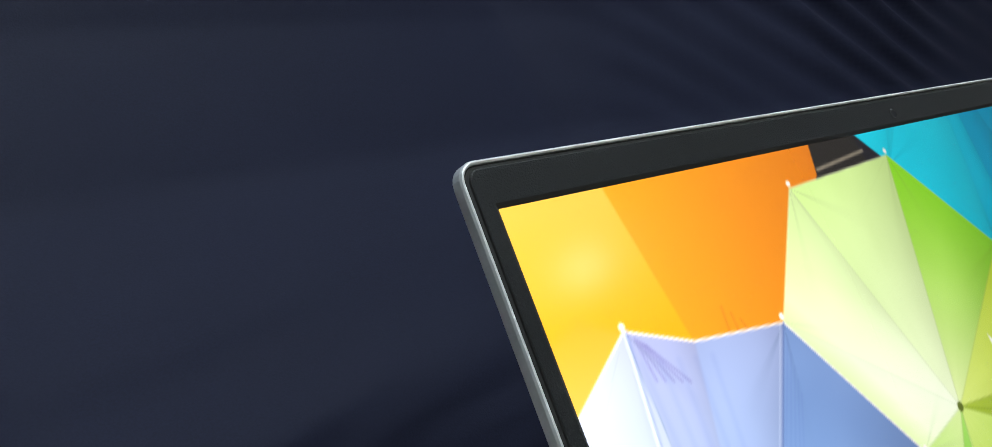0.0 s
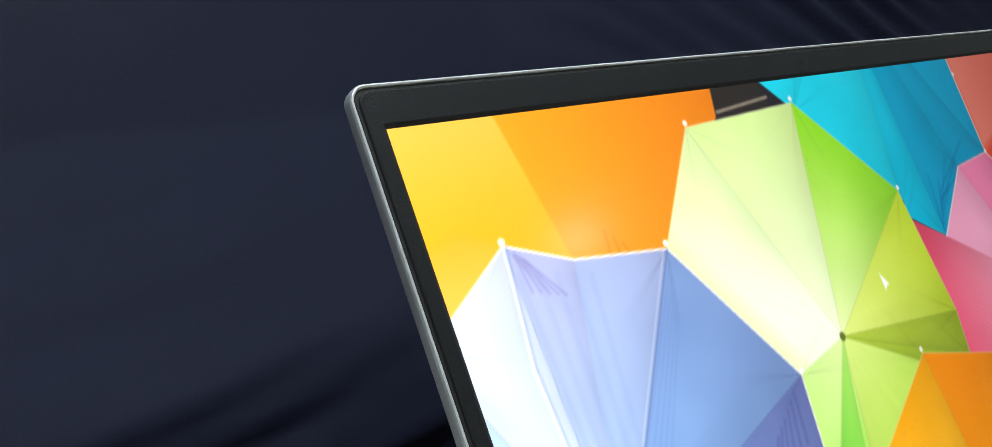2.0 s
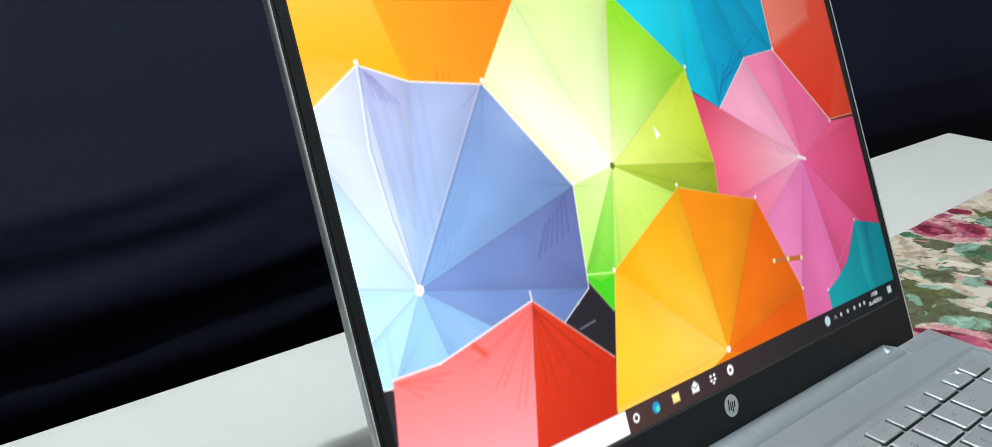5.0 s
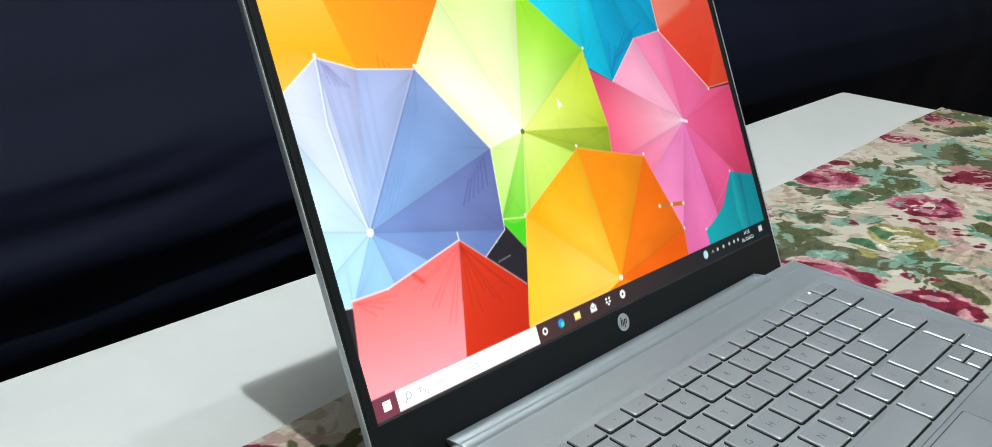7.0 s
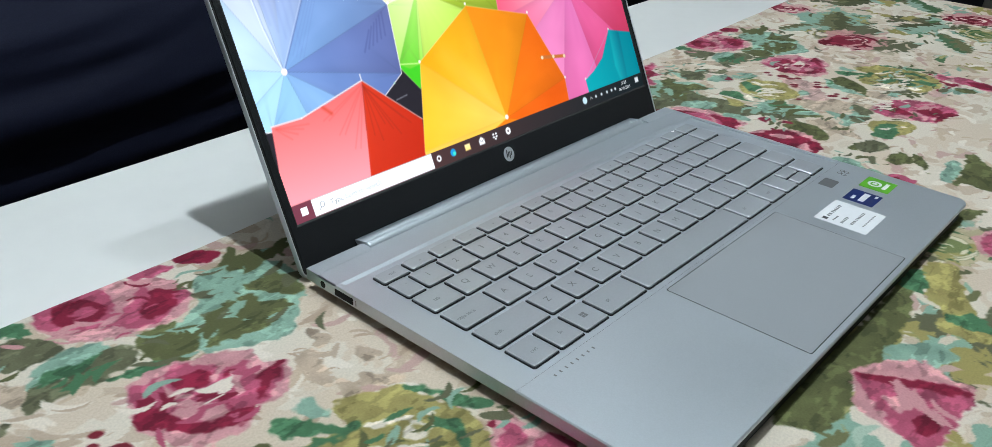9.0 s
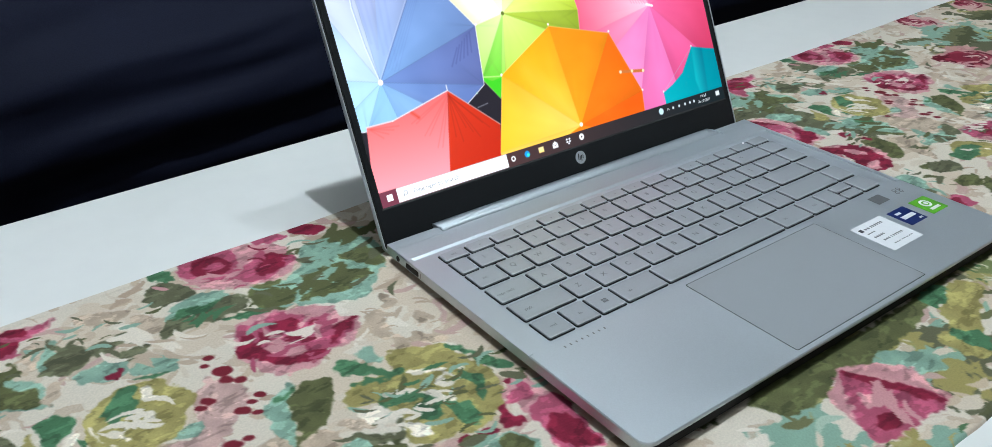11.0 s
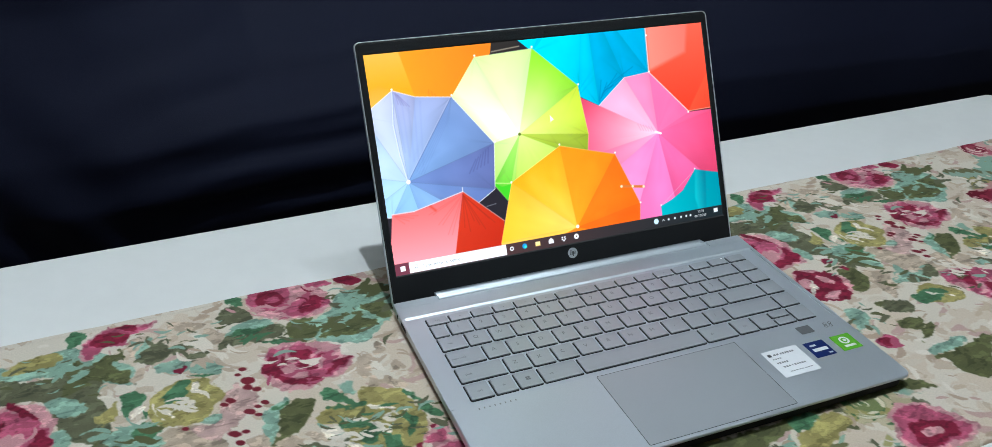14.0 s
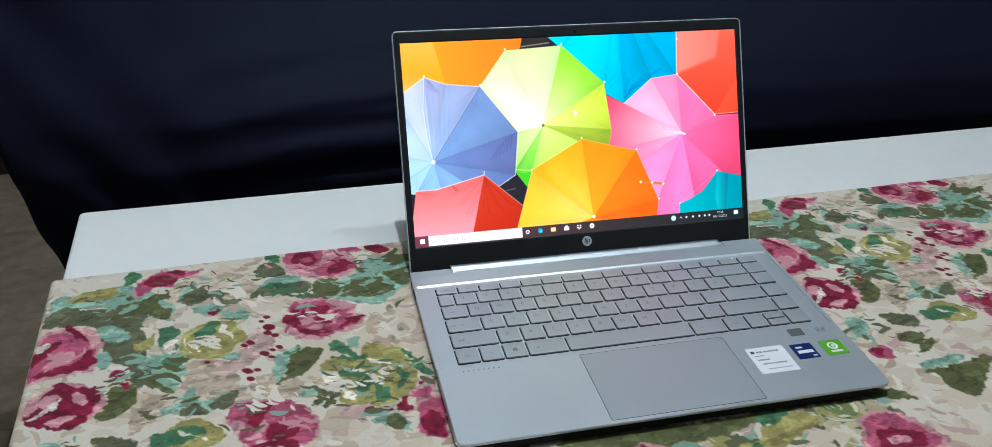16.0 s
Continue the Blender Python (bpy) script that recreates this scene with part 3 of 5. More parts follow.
def window(a1, d1, cx, cy, reach):
    """The part of the grid within reach of a place, with its own coordinates."""
    i, j = np.where(np.abs(shifted(a1, cx)) < reach)[0], np.where(np.abs(d1 - cy) < reach)[0]
    if not len(i) or not len(j):
        return None
    at = np.ix_(i, j)
    x, y = np.meshgrid(shifted(a1[i], cx), d1[j] - cy, indexing="ij")
    return at, x, y


def turned(x, y, turn):
    c, s = math.cos(turn), math.sin(turn)
    return c * x + s * y, -s * x + c * y


ROSE_TONES = [((206, 168, 164), (182, 102, 118), (120, 32, 54), (226, 202, 192)), ((190, 180, 150), (160, 154, 104), (84, 116, 80), (216, 210, 186)), ((196, 150, 150), (152, 62, 82), (108, 28, 48), (226, 204, 196))]


def rose(img, a1, d1, cx, cy, r, turn, warp, rng, tone=0):
    """A painted rose: a pale ragged halo, a deep body and curled petal rims round a dark heart."""
    got = window(a1, d1, cx, cy, 1.4 * r)
    if got is None:
        return
    at, x, y = got
    w1, w2, w3 = (w[at] for w in warp)
    p, q = turned(x, y, turn)
    p, q = p / r + 0.06 * w1, q / (0.82 * r) + 0.06 * w2
    rho, th = np.hypot(p, q), np.arctan2(q, p)
    pale, mid, deep, cut = (np.array(c, float) for c in ROSE_TONES[tone])
    sub = img[at]
    lay(sub, soft(np.hypot(p - 0.16, q + 0.1) - 1.0 - 0.10 * np.sin(5 * th + 1) - 0.24 * w3, 0.05) * 0.85, pale)
    body = soft(rho - 0.80 - 0.09 * np.sin(4 * th + turn) - 0.16 * w1 - 0.08 * w3, 0.04)
    lay(sub, body, mid)
    lay(sub, body * soft(-(w2 + 0.6 * w3 + 0.5 * np.sin(th - 1.1) - 0.15), 0.10), deep)
    lay(sub, body * soft(-(w1 - 0.5 * w3 + 0.5 * np.sin(th + 2.0) - 0.42), 0.10) * (rho > 0.42), pale)
    # the heart, and petal rims curling round it
    lay(sub, soft(np.hypot(p + 0.06, q + 0.05) - 0.46 - 0.08 * w3, 0.05), mid + 0.45 * (deep - mid))
    for k in range(15):
        radius = 0.10 + 0.052 * k
        ox, oy = rng.normal(0, 0.05), rng.normal(0, 0.05)
        start, span = rng.uniform(0, 6.28), rng.uniform(0.5, 1.15) * (1.25 if k < 7 else 0.7)
        pp, qq = p - ox, q - oy
        off = (np.arctan2(qq, pp) - start + np.pi) % (2 * np.pi) - np.pi
        thick = (0.038 + 0.014 * (k % 3)) * np.clip(1 - (off / span) ** 2, 0, 1) + 0.015 * w3
        dist = np.abs(np.hypot(pp, qq) - radius - 0.05 * off + 0.03 * np.sin(3 * off + k)) - thick
        colour = (cut, deep, cut, pale, deep)[k % 5]
        lay(sub, soft(dist, 0.035) * (np.abs(off) < span) * soft(rho - 0.95, 0.1), colour)
        lay(sub, soft(dist + 0.0 - 0.02, 0.03) * soft(-(dist - 0.005), 0.03) * (np.abs(off) < 0.8 * span) * (0.6 if k % 5 in (0, 2) else 0.0), deep)
    lay(sub, soft(rho - 0.09 - 0.05 * w3, 0.05), deep)
    img[at] = sub


def leaf(img, a1, d1, cx, cy, length, width, turn, colour, other, warp):
    got = window(a1, d1, cx, cy, 0.62 * length)
    if got is None:
        return
    at, x, y = got
    w1, w2, w3 = (w[at] for w in warp)
    p, q = turned(x, y, turn)
    p, q = p / length + 0.5 + 0.02 * w2, q / width + 0.05 * w1
    teeth = 0.26 * np.abs((p * 7 + 1.6 * np.abs(q)) % 1 - 0.3) + 0.12 * w3
    clear = np.clip(p, 0, 1)
    half = np.sqrt(clear) * (1 - clear) ** 0.72 * 1.9
    inside = soft(np.abs(q) - half * (0.5 - teeth), 0.05) * ((p > 0) & (p < 1))
    sub = img[at]
    lay(sub, inside, colour)
    strokes = soft(-(q + 0.05 + 0.34 * np.abs((p * 6 - 1.4 * q + 0.4 * w1) % 1 - 0.5) - 0.08 + 0.12 * w3), 0.05)
    lay(sub, inside * strokes, other)
    lay(sub, soft(np.abs(q + 0.05 * np.sin(p * 5)) - 0.010, 0.03) * inside * 0.3 * (w1 > -0.1), (172, 174, 146))
    img[at] = sub


TONES = {"cream": (222, 215, 202), "beige": (186, 170, 152), "rosy": (194, 166, 160), "sage": (142, 172, 156), "olive": (106, 108, 86), "moss": (100, 104, 72), "grass": (84, 122, 92),
         "mustard": (160, 152, 100), "pink": (198, 150, 154), "rose": (174, 92, 116), "deep": (130, 42, 66)}


def rounded(pts, steps=4):
    """A closed smooth outline through a few points."""
    p = np.array(pts, float)
    p0, p2, p3 = np.roll(p, 1, 0), np.roll(p, -1, 0), np.roll(p, -2, 0)
    rows = []
    for k in range(steps):
        t = k / steps
        rows.append(0.5 * (2 * p + (p2 - p0) * t + (2 * p0 - 5 * p + 4 * p2 - p3) * t * t + (3 * p - p0 - 3 * p2 + p3) * t ** 3))
    return np.stack(rows, 1).reshape(-1, 2)


def flower_print(a1, d1):
    """Colours of the printed cotton at places along (a1) and across (d1) the runner, in millimetres."""
    a, d = np.meshgrid(a1, d1, indexing="ij")
    aw = a % PERIOD
    w1, w2, w3 = (fbm(aw, d + 300, c, 90 + k, PERIOD, 3) for k, c in enumerate((14.0, 14.0, 8.0)))
    warp = (w1, w2, w3)
    fine = fbm(aw, d + 300, 4.0, 95, PERIOD, 2)
    pale_brush = soft(-(fbm((aw + 0.8 * d) % PERIOD, 1.7 * d - 0.6 * aw % PERIOD + 900, 9.0, 61, PERIOD, 3) - 0.42), 0.12)
    dark_brush = soft(-(fbm((aw + 0.8 * d + 5 * w1) % PERIOD, 1.9 * d + 900, 8.0, 67, PERIOD, 3) - 0.45), 0.12)
    x, y = (aw + 6 * w1) % PERIOD, d + 300 + 6 * w2
    img = np.zeros(a.shape + (3,))
    img[:] = (214, 207, 193)
    # the half of the repeat that carries the large leaves
    leafy_side = soft(np.abs(shifted(a, 460)) - 146 - 6 * w1, 14)
    n = fbm(x, y * 1.5, 40, 5, PERIOD, 4)
    lay(img, soft(-(n - 0.22), 0.06) * 0.8, (206, 192, 174))
    n = fbm(x, y * 1.3, 17, 6, PERIOD, 3)
    lay(img, soft(-(n - 0.52), 0.06) * 0.8, (190, 174, 156))
    n = fbm(x + 0.5 * y, y, 52, 7, PERIOD, 3)
    m = fbm(x, y, 12, 8, PERIOD, 3)
    lay(img, soft(-(n + 0.45 * m - 0.34), 0.07) * leafy_side, TONES["sage"])
    n2 = fbm(x - 0.4 * y, y, 56, 21, PERIOD, 3)
    lay(img, soft(-(n2 + 0.5 * m - 0.40), 0.07) * leafy_side, TONES["olive"])
    n3 = fbm(x, y, 48, 43, PERIOD, 3)
    lay(img, soft(-(n3 + 0.5 * m - 0.66), 0.07) * leafy_side, TONES["mustard"])
    rng = np.random.default_rng(4)

    def stroke(cx, cy, size, slim, turn, curve, colour, edge=0.18):
        got = window(a1, d1, cx, cy, 1.5 * size)
        if got is None:
            return
        at, px, py = got
        p, q = turned(px, py, turn)
        p, q = p / size, q / size + curve * (p / size) ** 2
        sub = img[at]
        lay(sub, soft(np.hypot(p, q / slim) - 1 - 0.35 * w3[at] - 0.2 * w1[at], edge), colour)
        img[at] = sub

    def blot(tone, *pts):
        """One brush mark with a smooth, slightly ragged edge and a soft wash inside."""
        ring_ = rounded(pts)
        mid = (ring_.min(0) + ring_.max(0)) / 2
        reach = float(np.abs(ring_ - mid).max()) + 5
        got = window(a1, d1, mid[0], mid[1], reach)
        if got is None:
            return
        at, px, py = got
        sd = sd_poly(px + 1.1 * w1[at], py + 1.1 * w2[at], ring_ - mid) + 1.5 * fine[at] + 0.8 * w3[at]
        colour = np.array(TONES[tone], float) * (1 + 0.05 * w1[at] + 0.05 * w3[at] + 0.15 * pale_brush[at] - 0.15 * dark_brush[at])[..., None]
        sub = img[at]
        sub += soft(sd, 1.1)[..., None] * (colour - sub)
        img[at] = sub

    def marks(tone, cx, cy, spread, count, turn, long_):
        """Loose strokes of one colour round a place."""
        for _ in range(count):
            stroke(cx + rng.normal(0, spread), cy + rng.normal(0, 0.7 * spread), long_ * rng.uniform(0.5, 1.2), rng.uniform(0.14, 0.34), turn + rng.normal(0, 0.35), rng.uniform(-0.5, 0.5), TONES[tone])

    # loose strokes of the ground
    light = ((222, 216, 204), (196, 180, 160), (180, 162, 144), (208, 198, 182), (192, 166, 158))
    leafy = ((100, 104, 76), (118, 120, 88), (150, 178, 160), (92, 124, 90), (170, 166, 118), (172, 192, 176))
    for k in range(900):
        cx, cy = rng.uniform(0, PERIOD), rng.uniform(-5, 370)
        side = 314 < cx < 606
        green = side and math.sin(cx * 0.051 + 1.3 * math.sin(cy * 0.043)) + math.cos(cy * 0.062 + cx * 0.02) > 0.1
        colour = (leafy if green else light)[rng.integers(6 if green else 5)]
        stroke(cx, cy, rng.uniform(3.5, 11), rng.uniform(0.14, 0.4), rng.normal(0.1, 0.7), rng.uniform(-0.5, 0.5), colour)
    olive, dark, sage, grass = (114, 114, 86), (90, 94, 70), (148, 172, 156), (88, 116, 86)
    for cx, cy, length, width, turn, c0, c1 in (
            (340, 56, 60, 30, 0.4, olive, sage), (396, 74, 80, 42, -0.3, olive, dark), (440, 150, 74, 40, 0.5, dark, sage), (400, 190, 70, 34, -0.6, grass, olive), (500, 56, 76, 40, 0.2, olive, dark),
            (540, 120, 70, 36, -0.7, sage, grass), (560, 40, 60, 30, 0.5, grass, olive), (480, 260, 80, 40, 0.3, olive, sage), (560, 230, 70, 36, -0.4, dark, olive),
            (340, 270, 60, 30, -0.2, olive, dark), (240, 300, 70, 36, 0.5, grass, sage), (130, 330, 60, 30, -0.5, olive, grass)):
        leaf(img, a1, d1, cx, cy, length, width, turn, c0, c1, warp)
    for cx, cy, r, turn in ((455, 205, 32, 2.0), (560, 300, 28, 0.7)):
        rose(img, a1, d1, cx, cy, r, turn, warp, rng, 1)
    for cx, cy, r, turn in ((326, 111, 34, 0.3), (404, 14, 26, 1.1), (516, 180, 34, 0.7), (525, 18, 26, 2.6), (300, 345, 28, 2.1)):
        rose(img, a1, d1, cx, cy, r, turn, warp, rng, 2 if r > 32 else 0)
    # green ground and ferns at the end of the cloth
    blot("sage", (0, 52), (5, 28), (29, 33), (56, 21), (90, 52), (99, 71), (91, 82), (53, 56), (19, 48))
    blot("mustard", (13, 34), (27, 24), (46, 24), (52, 34), (36, 39), (19, 41))
    blot("olive", (-2, 59), (12, 44), (30, 51), (49, 55), (62, 40), (61, 62), (86, 46), (77, 66), (73, 86), (78, 102), (78, 128), (81, 150), (71, 162), (68, 148), (63, 132), (50, 122), (42, 101), (40, 81), (15, 71), (-2, 71))
    blot("moss", (53, 57), (58, 42), (64, 44), (62, 59), (69, 49), (78, 42), (88, 43), (90, 37), (92, 47), (83, 54), (95, 67), (90, 79), (73, 69), (60, 73), (50, 76))
    blot("sage", (38, 81), (48, 78), (63, 90), (62, 100), (48, 99), (41, 89))
    blot("sage", (38, 113), (47, 112), (54, 121), (49, 132), (42, 123))
    blot("sage", (78, 128), (92, 125), (105, 142), (100, 168), (87, 163), (76, 142))
    blot("moss", (78, 146), (89, 146), (85, 154), (100, 173), (89, 166), (79, 157))
    blot("grass", (57, 4), (68, 7), (64, 16), (55, 21))
    # beige washes
    blot("beige", (95, 30), (104, 31), (102, 47), (94, 45))
    blot("beige", (125, 18), (137, 19), (151, 29), (138, 35), (128, 27))
    blot("beige", (149, 35), (166, 49), (159, 57), (147, 55))
    blot("beige", (93, 74), (101, 65), (109, 66), (102, 76), (94, 82))
    blot("beige", (69, 168), (94, 174), (90, 189), (77, 207), (70, 208), (70, 187))
    blot("beige", (105, 142), (133, 142), (147, 180), (158, 203), (134, 197), (110, 171))
    blot("beige", (151, 171), (177, 167), (192, 191), (175, 196), (159, 190))
    blot("beige", (249, 109), (258, 112), (252, 130), (247, 136), (242, 130))
    blot("beige", (265, 98), (269, 111), (260, 112))
    blot("beige", (268, 126), (276, 127), (274, 135), (266, 135))
    blot("beige", (257, 140), (269, 147), (268, 155), (254, 147))
    blot("beige", (251, 133), (252, 145), (245, 145))
    blot("beige", (178, 181), (186, 181), (195, 193), (188, 194))
    blot("beige", (192, 177), (202, 179), (208, 188), (198, 187))
    blot("rosy", (214, 214), (229, 217), (225, 230), (213, 223))
    blot("rosy", (149, 117), (162, 110), (170, 125), (169, 136), (155, 147), (138, 160), (126, 149), (128, 141), (140, 142))
    # cut rose at the hem
    blot("pink", (64, 24), (76, 10), (90, 7), (101, 11), (117, 8), (113, 15), (104, 20), (96, 21), (92, 33), (79, 30), (67, 43), (63, 39))
    blot("rose", (65, 25), (76, 12), (90, 7), (101, 13), (115, 9), (104, 20), (96, 21), (92, 33), (79, 30), (67, 40))
    blot("deep", (73, 14), (88, 12), (96, 21), (92, 28), (79, 30), (72, 26))
    blot("deep", (88, 8), (96, 7), (105, 16), (100, 18))
    # star leaves
    blot("sage", (101, 44), (107, 31), (112, 32), (106, 52), (101, 52))
    blot("sage", (112, 67), (126, 64), (136, 68), (134, 76), (129, 82), (117, 78), (110, 76))
    blot("sage", (134, 78), (144, 74), (153, 79), (153, 88), (146, 91), (132, 84))
    blot("sage", (132, 134), (143, 136), (140, 142), (131, 139))
    blot("sage", (76, 131), (88, 130), (92, 141), (106, 143), (102, 155), (72, 137))
    blot("olive", (108, 23), (110, 33), (115, 41), (119, 38), (123, 49), (123, 56), (117, 62), (111, 65), (105, 60), (100, 54), (106, 52), (104, 46), (110, 43), (108, 34))
    blot("olive", (126, 48), (135, 48), (143, 45), (142, 52), (135, 57), (127, 61), (125, 56))
    blot("olive", (131, 63), (140, 62), (149, 64), (139, 73), (133, 69))
    # green rose
    blot("mustard", (102, 111), (108, 99), (122, 90), (135, 90), (143, 96), (150, 114), (142, 125), (133, 138), (119, 138), (108, 135), (101, 123))
    blot("mustard", (68, 108), (75, 103), (82, 93), (83, 105), (80, 114), (72, 118))
    blot("grass", (112, 105), (118, 96), (126, 90), (132, 92), (127, 99), (128, 104), (125, 112), (119, 112), (113, 113))
    blot("grass", (84, 90), (94, 90), (102, 98), (104, 97), (99, 104), (92, 109), (88, 117), (86, 111), (86, 97))
    blot("grass", (90, 131), (96, 124), (105, 128), (107, 138), (101, 142), (94, 142), (90, 137))
    blot("grass", (98, 112), (100, 112), (100, 124), (98, 122))
    blot("grass", (129, 86), (139, 87), (146, 91), (138, 91), (130, 88))
    blot("cream", (132, 95), (137, 102), (142, 114), (135, 109), (131, 103))
    blot("cream", (109, 118), (114, 120), (116, 128), (111, 124))
    blot("cream", (106, 110), (106, 117), (110, 129), (106, 122), (105, 113))
    blot("cream", (126, 112), (131, 115), (129, 121), (118, 120), (127, 118))
    blot("cream", (90, 114), (99, 107), (101, 111), (91, 119))
    # roses at the end of the cloth
    blot("pink", (-4, 90), (5, 77), (22, 74), (36, 80), (45, 99), (41, 119), (41, 133), (25, 134), (-1, 138), (-5, 129))
    blot("rose", (-2, 91), (14, 79), (30, 91), (42, 119), (36, 129), (18, 128), (-3, 137), (-4, 133))
    blot("deep", (16, 72), (22, 75), (34, 94), (24, 88))
    blot("deep", (-5, 104), (5, 97), (13, 92), (7, 108), (-2, 119))
    blot("deep", (-3, 131), (13, 124), (27, 120), (34, 107), (41, 119), (36, 130), (13, 132))
    blot("pink", (7, 121), (20, 107), (27, 111), (24, 119), (13, 123))
    blot("cream", (-5, 95), (3, 92), (5, 96), (-1, 104))
    blot("pink", (-1, 164), (19, 142), (45, 155), (53, 173), (46, 187), (26, 194), (6, 186), (0, 176))
    blot("deep", (0, 177), (8, 168), (10, 156), (19, 142), (28, 148), (45, 155), (47, 170), (44, 181), (42, 190), (26, 194), (9, 188))
    blot("pink", (8, 162), (16, 154), (21, 160), (20, 169), (14, 170))
    blot("pink", (27, 158), (33, 155), (40, 167), (37, 171))
    blot("pink", (15, 185), (24, 179), (40, 180), (30, 185), (22, 190))
    blot("cream", (1, 178), (12, 172), (21, 160), (21, 169), (8, 179))
    blot("moss", (53, 157), (69, 155), (72, 165), (69, 180), (57, 190), (46, 187), (53, 176))
    blot("deep", (53, 140), (60, 134), (67, 146), (60, 146))
    blot("deep", (61, 152), (66, 152), (68, 159), (63, 160))
    # leaves below the hem
    blot("olive", (161, 30), (169, 11), (180, 16), (187, 28), (184, 36), (172, 37))
    blot("sage", (163, 52), (171, 39), (188, 36), (201, 44), (195, 51), (178, 53))
    blot("olive", (157, 63), (163, 52), (177, 53), (197, 49), (206, 51), (204, 61), (193, 66), (177, 66), (166, 64))
    blot("grass", (166, 50), (175, 45), (185, 49), (195, 49), (183, 55), (174, 52))
    blot("grass", (176, -3), (182, 2), (183, 15), (171, 6))
    # rose at the hem
    blot("pink", (189, 0), (199, -6), (218, -4), (240, 5), (249, 21), (243, 42), (234, 49), (215, 45), (195, 36), (186, 18))
    blot("rose", (192, -1), (209, -4), (220, 2), (219, 15), (209, 27), (198, 30), (187, 17))
    blot("deep", (197, 4), (206, 2), (214, 7), (214, 19), (203, 24), (194, 18))
    blot("rose", (201, 14), (207, 10), (212, 13), (208, 19))
    blot("rose", (200, 33), (215, 30), (236, 11), (235, 24), (246, 26), (246, 33), (231, 42), (217, 43), (212, 33))
    blot("deep", (238, 20), (241, 31), (233, 40), (222, 36))
    blot("rose", (234, 2), (243, -1), (258, 5), (243, 7))
    blot("deep", (260, 2), (271, -1), (281, 9), (277, 16), (266, 12))
    # sage spray
    blot("sage", (254, 26), (275, 24), (294, 39), (291, 67), (266, 89), (256, 96), (237, 86), (224, 77), (226, 55), (245, 44))
    blot("moss", (269, 47), (289, 48), (291, 67), (284, 72), (275, 65), (272, 56))
    blot("moss", (228, 76), (255, 64), (274, 67), (273, 75), (262, 81), (244, 81))
    blot("olive", (250, 36), (259, 41), (252, 45), (246, 38))
    blot("olive", (242, 54), (251, 58), (247, 63), (242, 58))
    blot("moss", (253, 54), (265, 53), (266, 58), (254, 59))
    blot("moss", (274, 28), (292, 24), (299, 28), (281, 33))
    blot("moss", (213, 47), (228, 48), (233, 48), (224, 56), (232, 66), (225, 73), (215, 80), (206, 75), (208, 65))
    blot("grass", (189, 68), (208, 69), (209, 74), (202, 80), (191, 70))
    # full rose
    blot("pink", (188, 79), (197, 75), (210, 75), (226, 82), (238, 88), (238, 102), (244, 108), (239, 119), (228, 127), (218, 123), (207, 132), (192, 130), (182, 118), (181, 101))
    blot("rose", (188, 80), (199, 81), (212, 77), (226, 93), (233, 96), (230, 108), (243, 107), (231, 120), (218, 123), (207, 127), (193, 119), (186, 106), (186, 93))
    blot("deep", (187, 91), (198, 83), (192, 93), (192, 103), (196, 116), (208, 121), (218, 123), (208, 129), (192, 121), (184, 108), (181, 101))
    blot("pink", (193, 103), (203, 106), (208, 119), (200, 119), (195, 112))
    blot("deep", (204, 87), (214, 85), (219, 93), (212, 99), (204, 97))
    blot("deep", (225, 95), (226, 100), (211, 106), (214, 111), (209, 120), (209, 112), (207, 105), (216, 100))
    blot("deep", (230, 108), (243, 107), (229, 118), (220, 121), (227, 115))
    blot("deep", (197, 88), (199, 101), (208, 108), (198, 103), (194, 93))
    blot("pink", (204, 80), (200, 90), (203, 100), (211, 104), (210, 106), (198, 97), (200, 86))
    blot("pink", (194, 99), (202, 102), (208, 113), (207, 115), (200, 105))
    blot("pink", (221, 90), (226, 93), (218, 99), (209, 103), (216, 97))
    blot("pink", (225, 96), (226, 104), (219, 113), (214, 114), (221, 105))
    # leaf pair
    blot("sage", (171, 147), (184, 138), (191, 140), (180, 152), (178, 164), (170, 178), (169, 158))
    blot("moss", (170, 178), (178, 164), (180, 150), (189, 142), (202, 142), (205, 149), (197, 162), (187, 174), (176, 176))
    blot("grass", (177, 143), (191, 140), (188, 145), (178, 146))
    blot("sage", (228, 134), (236, 135), (233, 149), (225, 145))
    # second green rose
    blot("mustard", (205, 162), (216, 155), (232, 159), (239, 146), (252, 151), (265, 154), (268, 167), (269, 182), (269, 198), (257, 212), (240, 218), (226, 215), (213, 211), (209, 202), (218, 193), (214, 175), (202, 171))
    blot("grass", (213, 180), (219, 171), (232, 179), (241, 186), (243, 196), (245, 205), (242, 204), (237, 194), (232, 201), (223, 198), (224, 189), (231, 186), (219, 180))
    blot("grass", (211, 138), (220, 137), (227, 147), (230, 155), (237, 162), (229, 163), (224, 156), (212, 147))
    blot("grass", (257, 179), (263, 189), (258, 199), (253, 204), (257, 193), (255, 187))
    blot("grass", (242, 197), (250, 207), (242, 215), (238, 210))
    blot("grass", (265, 157), (270, 162), (282, 189), (279, 192), (271, 183), (271, 175), (268, 168))
    blot("grass", (210, 157), (220, 156), (229, 162), (221, 161))
    blot("cream", (221, 172), (234, 179), (241, 186), (243, 196), (238, 188), (231, 181), (221, 175))
    blot("cream", (240, 165), (260, 177), (259, 179), (239, 167))
    blot("cream", (247, 177), (253, 177), (254, 184), (248, 186), (245, 181))
    blot("mustard", (248, 178), (252, 179), (253, 183), (250, 184))
    blot("cream", (216, 196), (222, 199), (227, 203), (223, 209), (215, 204))
    blot("cream", (204, 176), (214, 177), (213, 185), (205, 185))
